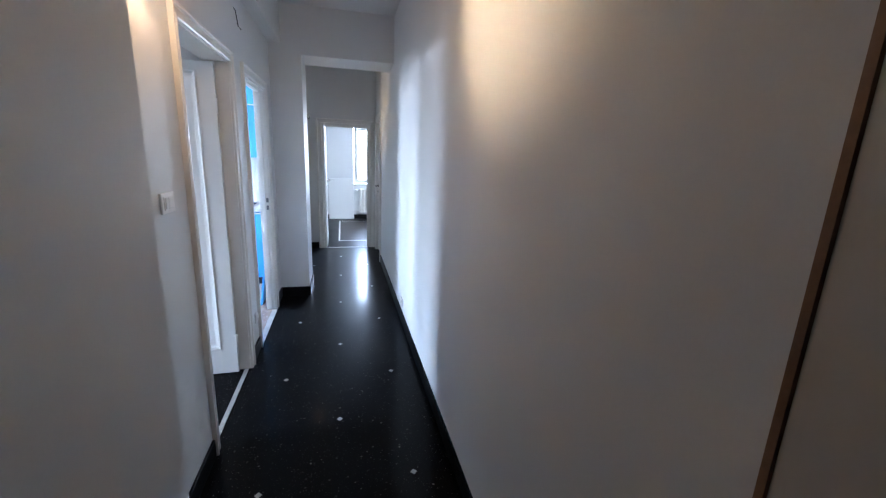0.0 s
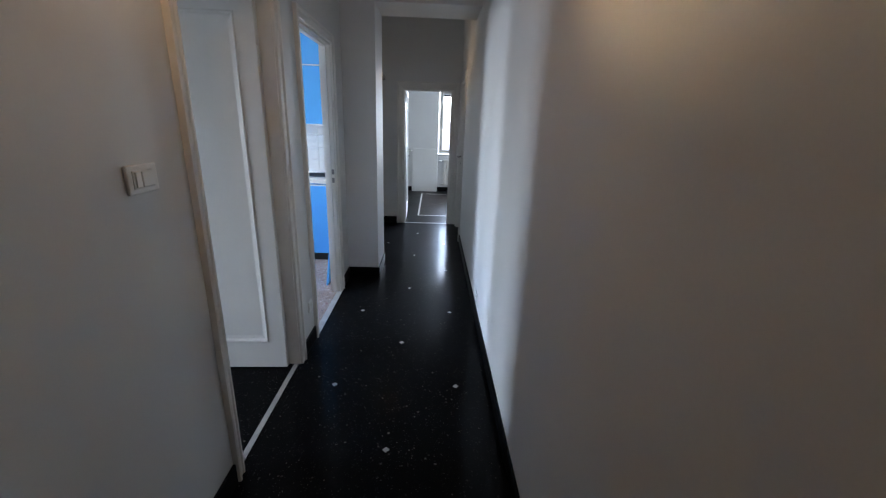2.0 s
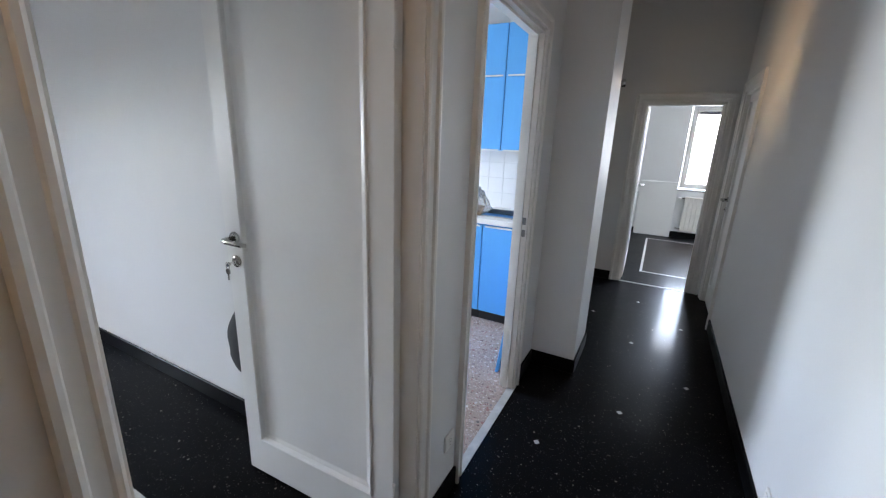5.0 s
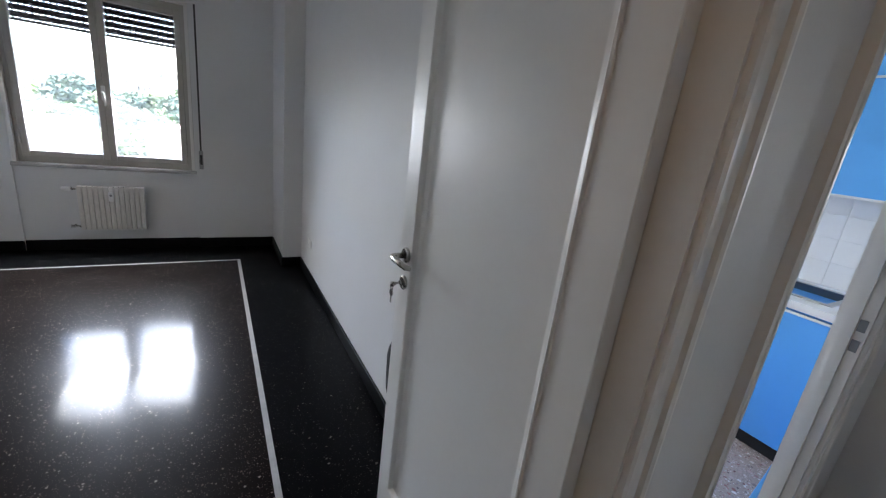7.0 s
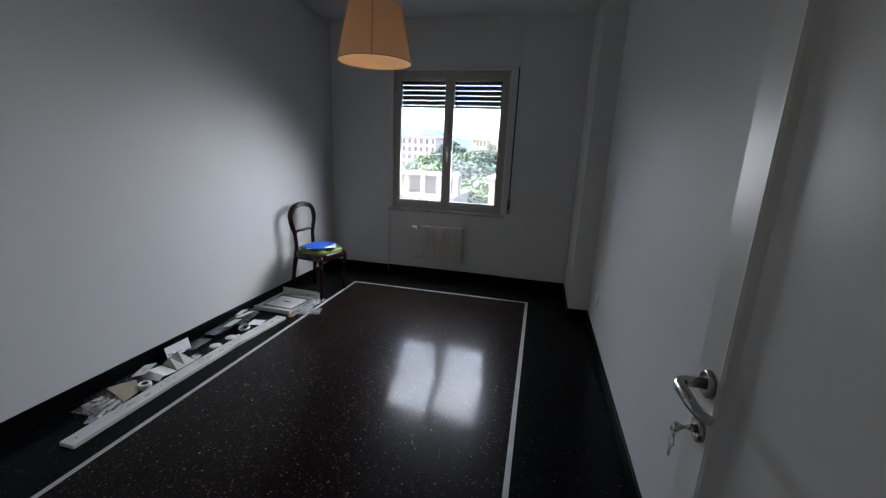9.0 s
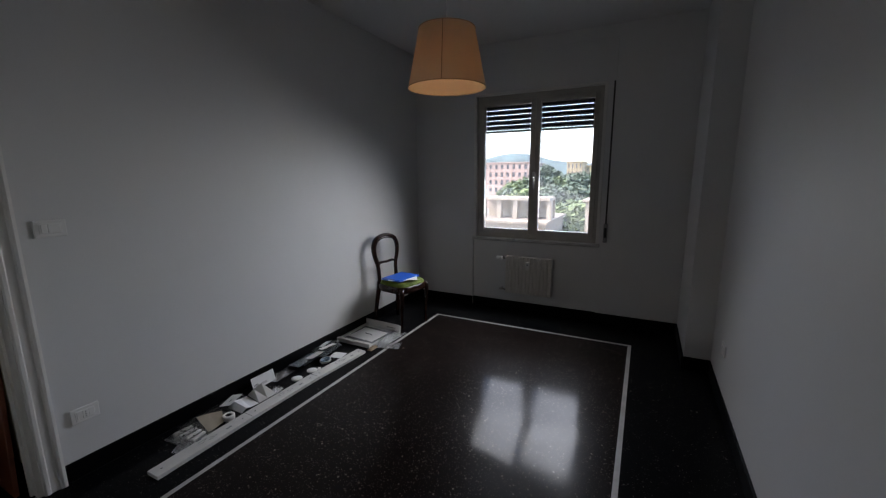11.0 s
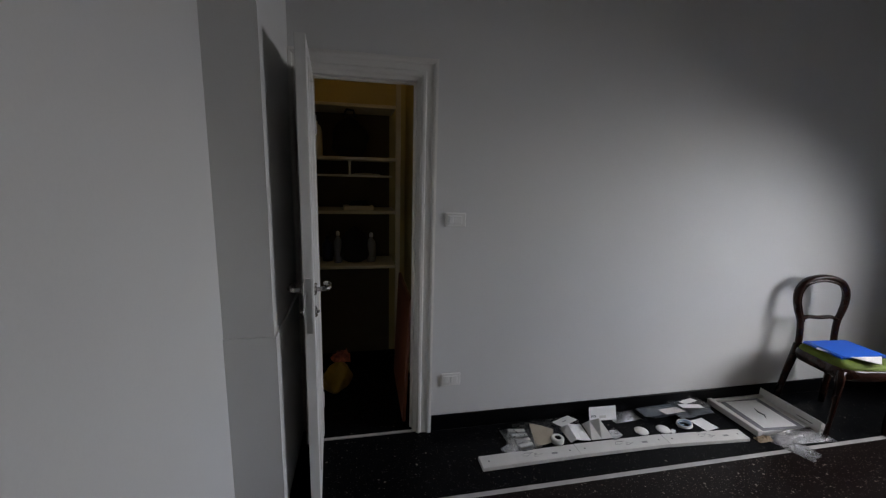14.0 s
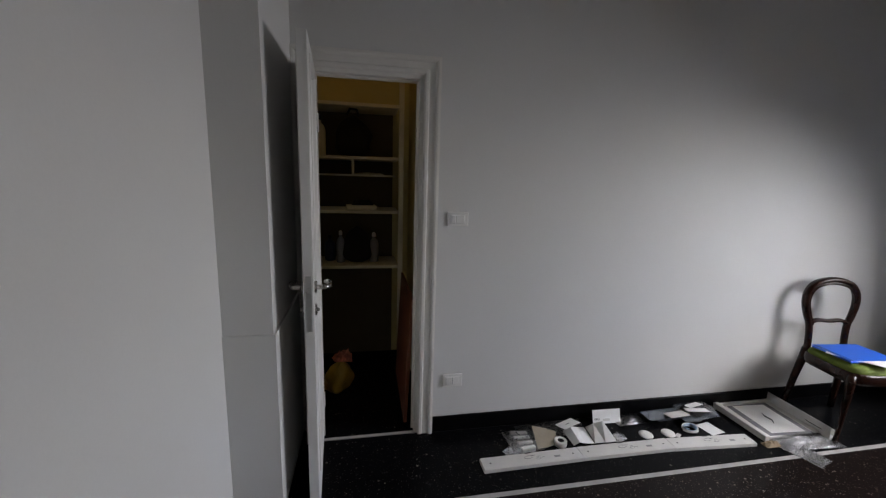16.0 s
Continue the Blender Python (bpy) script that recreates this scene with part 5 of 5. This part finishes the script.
laid("plastic_bag", "clear plastic bag with small white fittings", "bag", crumpled(0.18, 0.20, 0.045, 6, 24, 18), FILM, pose(-1.575, -2.80, 0.001, 0, 0, 6))
laid("plastic_bag", "small clear plastic bag with screws", "bag", crumpled(0.10, 0.07, 0.03, 8, 16, 10), FILM, pose(-1.485, -2.725, 0.001, 0, 0, 30))
for k in range(4):
    laid("fitting", "white plastic fitting inside a clear bag", "fitting", bx(-0.052 + 0.006 * k, 0.052, -0.013, 0.013, 0, 0.013, r=0.004), PLASTIC, pose(-1.575 - 0.006 * k, -2.865 + 0.045 * k, 0.003, 0, 0, 5 * k - 8))
laid("card_scrap", "thin brown card leaning inside a clear bag", "card", folded([(-1.635, -2.715, 0.004), (-1.70, -2.720, 0.006), (-1.745, -2.725, 0.012)], [(-1.655, -2.86, 0.052), (-1.72, -2.835, 0.048), (-1.785, -2.80, 0.040)]), KRAFT, pose(0, 0, 0))
roll = thing("tape_roll", "small white roll of tape lying flat", "tape", pose(-1.785, -2.738, 0.0))
ring_ = bmesh.new()
lathe(ring_, [(0.019, 0.0), (0.035, 0.0), (0.037, 0.003), (0.037, 0.027), (0.035, 0.030), (0.019, 0.030), (0.019, 0.0)], 28, cap=False)
part("tape", ring_, PLASTIC, roll)
part("core", lathe(bmesh.new(), [(0.0175, 0.001), (0.0188, 0.001), (0.0188, 0.028), (0.0175, 0.028), (0.0175, 0.001)], 20, cap=False), RUBBER, roll)
laid("paper_sheet", "creased white leaflet lying half unfolded by the rails", "leaflet", folded(
    [(-1.860, -2.715, 0.002), (-1.895, -2.714, 0.020), (-1.930, -2.716, 0.008), (-1.990, -2.712, 0.003)],
    [(-1.858, -2.850, 0.003), (-1.905, -2.855, 0.030), (-1.950, -2.848, 0.022), (-1.995, -2.845, 0.018)]), PAPER, pose(0, 0, 0))
laid("paper_sheet", "raised flap of a pale printed leaflet", "leaflet", folded(
    [(-1.994, -2.713, 0.004), (-2.060, -2.712, 0.003), (-2.135, -2.712, 0.003)], [(-1.999, -2.835, 0.026), (-2.035, -2.815, 0.060), (-2.085, -2.795, 0.085)]), GREYCARD, pose(0, 0, 0))
laid("plastic_bag", "tiny clear plastic bag by the papers", "bag", crumpled(0.08, 0.07, 0.035, 19, 14, 12), FILM, pose(-2.165, -2.742, 0.001, 0, 0, 25))
for x, y in ((-2.355, -2.742), (-2.505, -2.735)):
    laid("cover_disc", "round white plastic cover disc lying flat", "disc", lathe(bmesh.new(), [(0.040, 0.0), (0.042, 0.003), (0.040, 0.006), (0.006, 0.007)], 28), PLASTIC, pose(x, y, 0.0, 0, 0, 0))
laid("fitting", "small white plastic tab lying on the rail", "fitting", bx(-0.022, 0.022, -0.012, 0.012, 0, 0.006, r=0.002), PLASTIC, pose(-2.55, -2.705, 0.0, 0, 0, 35))
for col, r0, ph, lab_ in ((PLASTIC, 0.047, 0.0, "coiled white blind cord"), (BLUECORD, 0.042, 1.2, "coiled pale blue cord")):
    coil = bmesh.new()
    cp = []
    for k in range(72):
        a = k / 72 * 2 * math.pi * 3 + ph
        cp.append(((r0 + 0.004 * math.sin(a * 0.37)) * math.cos(a), (r0 - 0.010 + 0.003 * math.cos(a * 0.51)) * math.sin(a), 0.006 + 0.020 * k / 72 + 0.003 * math.sin(a * 1.3)))
    tube(coil, cp, 0.0036, 6)
    laid("cord_coil", lab_, "cord", coil, col, pose(-2.668, -2.745, 0.0))
laid("paper_sheet", "small white paper card lying flat", "paper", sheet(0.105, 0.118, 0.001, 0.03), PAPER, pose(-2.81, -2.735, 0.001, 0, 0, 9))
laid("plastic_bag", "clear plastic sleeve end crumpled on the floor strip", "bag", crumpled(0.42, 0.13, 0.034, 12, 30, 14, 0.15), FILM, pose(-3.29, -2.535, 0.001, 0, 0, -6))
laid("plastic_bag", "torn clear plastic tail trailing on the floor", "bag", crumpled(0.13, 0.20, 0.030, 29, 14, 18, 0.15), FILM, pose(-3.17, -2.445, 0.001, 0, 0, 18))
laid("wood_scrap", "small brown packing scraps in plastic", "scrap", crumpled(0.10, 0.05, 0.03, 23, 10, 6), CARD, pose(-3.05, -2.545, 0.001))

# ---- outside: ground, hill, town and trees ----
GZ = -13.0
GRASSY = surface("dry_ground", (0.15, 0.145, 0.12), 0.9, vary=0.25, scale=0.05, grain=0.6, relief=0.0)
# woodland green paled towards blue-grey: distance haze put into the colour
HILLM = surface("hazed_wooded_hill", (0.10, 0.14, 0.13), 0.95, vary=0.35, scale=0.02, grain=0.15, relief=0.0)
STUCCO_P = surface("pink_stucco", (0.36, 0.27, 0.225), 0.9, vary=0.08, scale=0.3, grain=2)
STUCCO_Y = surface("ochre_stucco", (0.36, 0.30, 0.19), 0.9, vary=0.08, scale=0.3, grain=2)
STUCCO_C = surface("cream_stucco", (0.28, 0.24, 0.185), 0.9, vary=0.08, scale=0.5, grain=3)
STUCCO_G = surface("grey_concrete", (0.33, 0.34, 0.35), 0.8, vary=0.1, scale=0.3, grain=2)
DARKWIN = surface("dark_pane", (0.06, 0.07, 0.08), 0.2, vary=0.2, scale=0.5)
ROOFR = surface("clay_roof", (0.30, 0.16, 0.11), 0.9, vary=0.2, scale=0.8)
LEAF = surface("tree_leaves", (0.14, 0.19, 0.075), 0.7, vary=0.4, scale=0.5, grain=6, relief=0.0)
LEAF_D = surface("dark_tree_leaves", (0.09, 0.125, 0.08), 0.7, vary=0.4, scale=0.5, grain=6, relief=0.0)
BARK = surface("bark", (0.09, 0.065, 0.045), 0.9, vary=0.3, scale=3)

bm = bmesh.new()
gv = [bm.verts.new(p) for p in ((-3500, -3500, GZ), (3500, -3500, GZ), (3500, 3500, GZ), (-3500, 3500, GZ))]
bm.faces.new(gv)
struct("ground", bm, GRASSY, "dusty ground of the town below", "ground")
# wooded hills on the horizon
bm = bmesh.new()
rows = []
for i in range(81):
    y = -1500 + i * 32
    row = []
    for j in range(9):
        v = j / 8
        c = math.exp(-((y + 560) / 210) ** 2) * 96 + math.exp(-((y + 200) / 260) ** 2) * 42 + math.exp(-((y + 1150) / 300) ** 2) * 60 + math.exp(-((y - 500) / 500) ** 2) * 40
        z = GZ + (c + 10) * math.sin(v * math.pi / 2) + 5 * noise.noise(Vector((y * 0.02, v * 3, 0.0))) * v
        row.append(bm.verts.new((-1450 - v * 350, y, z)))
    rows.append(row)
for A, B in zip(rows, rows[1:]):
    for a, b, c, d in zip(A, A[1:], B[1:], B):
        bm.faces.new((a, b, c, d)).smooth = True
tagged(part("hill", bm, HILLM), "hazy wooded hills on the horizon", "hill", kind="structure")


def building(name, label, x, y0, y1, depth, base, top, wall, storeys, cols, parapet=0.5, wf=0.45, roof=None):
    """A block whose windowed facade faces +x."""
    b = thing(name, label, "building", pose(x, 0, 0))
    part("wall", bx(-depth, 0, y0, y1, base, top), wall, b)
    part("roof", bx(-depth - 0.3, 0.35, y0 - 0.3, y1 + 0.3, top, top + parapet), roof or wall, b)
    sh_ = (top - base) / storeys
    cw = (y1 - y0) / cols
    me_w = me_p = None
    for s in range(storeys):
        for c in range(cols):
            yc, zc = y0 + (c + 0.5) * cw, base + (s + 0.55) * sh_
            if me_w is None:
                w_ = part("window", merge((-0.02, 0.10, -cw * wf / 2 - 0.1, cw * wf / 2 + 0.1, sh_ * 0.30, sh_ * 0.30 + 0.15), (-0.02, 0.10, -cw * wf / 2 - 0.1, cw * wf / 2 + 0.1, -sh_ * 0.30 - 0.15, -sh_ * 0.30)), wall, b)
                p_ = part("pane", bx(-0.25, 0.03, -cw * wf / 2, cw * wf / 2, -sh_ * 0.30, sh_ * 0.30), DARKWIN, w_)
                me_w, me_p = w_.data, p_.data
            else:
                w_ = new("window", me_w)
                w_.parent = b
                p_ = new("pane", me_p)
                p_.parent = w_
            w_.matrix_basis = pose(0, yc, zc)
    return b


EY, EZ = -0.65, 1.5   # eye level for the sight lines through the window


def at(dist, slope):
    return EY + dist * slope


building("apartment_building", "pink stuccoed block with rows of windows", -170, at(170, -0.40), at(170, -0.262), 30, GZ, EZ + 170 * 0.031, STUCCO_P, 6, 9)
building("apartment_building", "second pink block further back", -230, at(230, -0.262), at(230, -0.225), 25, GZ, EZ + 230 * 0.022, STUCCO_C, 6, 5)
building("villa", "ochre villa with arched upper windows above the trees", -190, at(190, -0.170), at(190, -0.135), 16, GZ, EZ + 190 * 0.030, STUCCO_Y, 6, 4, wf=0.35)
building("apartment_building", "long ochre building above the trees", -200, at(200, -0.135), at(200, -0.066), 20, GZ, EZ + 200 * 0.020, STUCCO_Y, 6, 8, wf=0.35)
building("office_block", "grey office block on the skyline", -320, at(320, -0.088), at(320, -0.040), 30, GZ, EZ + 320 * 0.046, STUCCO_G, 8, 8, wf=0.8)
building("apartment_building", "cream block on the skyline", -260, at(260, -0.03), at(260, 0.05), 30, GZ, EZ + 260 * 0.03, STUCCO_C, 7, 8)
chim = tagged(part("factory_chimney", lathe(bmesh.new(), [(2.6, GZ), (1.25, EZ + 300 * 0.080), (1.5, EZ + 300 * 0.082), (1.5, EZ + 300 * 0.086)], 16), STUCCO_G), "tall tapering grey chimney on the skyline", "chimney")
chim.matrix_basis = pose(-300, at(300, -0.103), 0)
# terrace house close by, low
th = building("terrace_house", "cream house with an open roof terrace", -48, at(48, -0.40), at(48, -0.212), 12, GZ, EZ - 48 * 0.120, STUCCO_C, 2, 6, 0.3)
for k in range(5):
    yk = at(48, -0.395 + 0.045 * k)
    part("terrace_pillar", bx(-3.0, -2.4, yk - 0.3, yk + 0.3, EZ - 48 * 0.120 + 0.3, EZ - 48 * 0.064), STUCCO_C, th)
part("terrace_roof", bx(-5.5, -2.1, at(48, -0.40), at(48, -0.212), EZ - 48 * 0.064, EZ - 48 * 0.056), STUCCO_C, th)
part("terrace_back", bx(-5.6, -5.3, at(48, -0.40), at(48, -0.212), EZ - 48 * 0.120 + 0.3, EZ - 48 * 0.064), STUCCO_C, th)
hs = building("small_house", "small cream house with an overhanging flat roof", -42, at(42, -0.118), at(42, -0.03), 8, GZ, EZ - 42 * 0.062, STUCCO_C, 4, 2, 0.25, 0.22, STUCCO_C)
building("low_building", "low white building with a flat roof", -70, at(70, -0.215), at(70, -0.125), 10, GZ, EZ - 70 * 0.115, STUCCO_C, 2, 6, 0.3)


def tree(name, label, x, y, base, top, spread, leaf, seed, n=900):
    rnd = random.Random(seed)
    t = thing(name, label, "tree", pose(x, y, base))
    hgt = top - base
    bm = bmesh.new()
    tube(bm, [(0, 0, 0), (0.15, 0.1, hgt * 0.3), (0.0, 0.2, hgt * 0.6), (0.1, 0.1, hgt * 0.85)], [0.35, 0.26, 0.18, 0.06], 7)
    limbs = []
    for k in range(7):
        a = rnd.uniform(0, 6.28)
        z0 = hgt * rnd.uniform(0.3, 0.65)
        e = Vector((math.cos(a) * spread * rnd.uniform(0.4, 0.75), math.sin(a) * spread * rnd.uniform(0.4, 0.75), z0 + hgt * rnd.uniform(0.1, 0.3)))
        tube(bm, [(0, 0.1, z0), (e.x * 0.5, e.y * 0.5, z0 + (e.z - z0) * 0.35), e], [0.14, 0.09, 0.03], 5)
        limbs.append(e)
    part("trunk", bm, BARK, t)
    clumps = [(e, spread * rnd.uniform(0.28, 0.45)) for e in limbs] + [(Vector((rnd.uniform(-1, 1) * spread * 0.5, rnd.uniform(-1, 1) * spread * 0.5, hgt * rnd.uniform(0.5, 0.92))), spread * rnd.uniform(0.3, 0.5)) for _ in range(9)]
    vs, fs = [], []
    for i in range(n):
        c, r = rnd.choice(clumps)
        d = Vector((rnd.gauss(0, 1), rnd.gauss(0, 1), rnd.gauss(0, 0.8))).normalized() * r * rnd.uniform(0.55, 1.0)
        p = c + d
        s = rnd.uniform(0.18, 0.42)
        q = Euler((rnd.uniform(-1, 1), rnd.uniform(-1, 1), rnd.uniform(0, 6.28))).to_matrix()
        k = len(vs)
        for u, v, w in ((-1, -0.6, 0), (0, -0.9, 0.2), (1, -0.2, -0.1), (0.6, 0.8, 0.15), (-0.7, 0.7, 0)):
            vs.append(p + q @ Vector((u * s, v * s, w * s)))
        fs.append((k, k + 1, k + 2, k + 3, k + 4))
    me = bpy.data.meshes.new("crown")
    me.from_pydata(vs, [], fs)
    me.materials.append(leaf)
    o = new("crown", me)
    o.parent = t
    return t


rt = random.Random(5)
protos = []
for k in range(5):
    protos.append(tree("tree", "broad green tree in the town below", -90 - 3 * k, at(90, -0.20 + 0.03 * k), GZ, GZ + 9 + 1.2 * k, 4.0 + 0.3 * k, LEAF if k % 2 else LEAF_D, 40 + k, 4200))
for k in range(64):
    dist = rt.choice((66, 85, 100, 120, 145, 165)) * rt.uniform(0.94, 1.06)
    sl_ = rt.uniform(-0.34, 0.02)
    if dist < 75 and not -0.20 < sl_ < -0.09:
        continue
    top = EZ + dist * (rt.uniform(-0.055, -0.02) if dist < 110 else rt.uniform(-0.03, 0.012))
    src = rt.choice(protos)
    sc = (top - GZ) / 12.0
    tr_ = copy_thing(src, pose(-dist, at(dist, sl_), GZ, 0, 0, rt.uniform(0, 360)))
    tr_.scale = (sc * 1.05, sc * 1.05, sc)
# parked cars far below
for k in range(7):
    car = thing("parked_car", "small pale parked car far below", "car", pose(-78 - rt.uniform(0, 6), at(80, -0.19 + 0.013 * k), GZ, 0, 0, rt.uniform(70, 110)), "parked cars")
    bm = bmesh.new()
    box(bm, -2.0, 2.0, -0.85, 0.85, 0.3, 0.85, 0.15, 2)
    part("body", bm, PLASTIC if k % 2 else STUCCO_G, car)
    part("cabin", bx(-1.2, 1.0, -0.75, 0.75, 0.85, 1.4, r=0.2, seg=2), DARKWIN, car)
    for wx in (-1.25, 1.25):
        for wy in (-0.8, 0.8):
            bm = bmesh.new()
            tube(bm, [(wx, wy - 0.1, 0.31), (wx, wy + 0.1, 0.31)], 0.31, 12)
            part("wheel", bm, RUBBER, car)
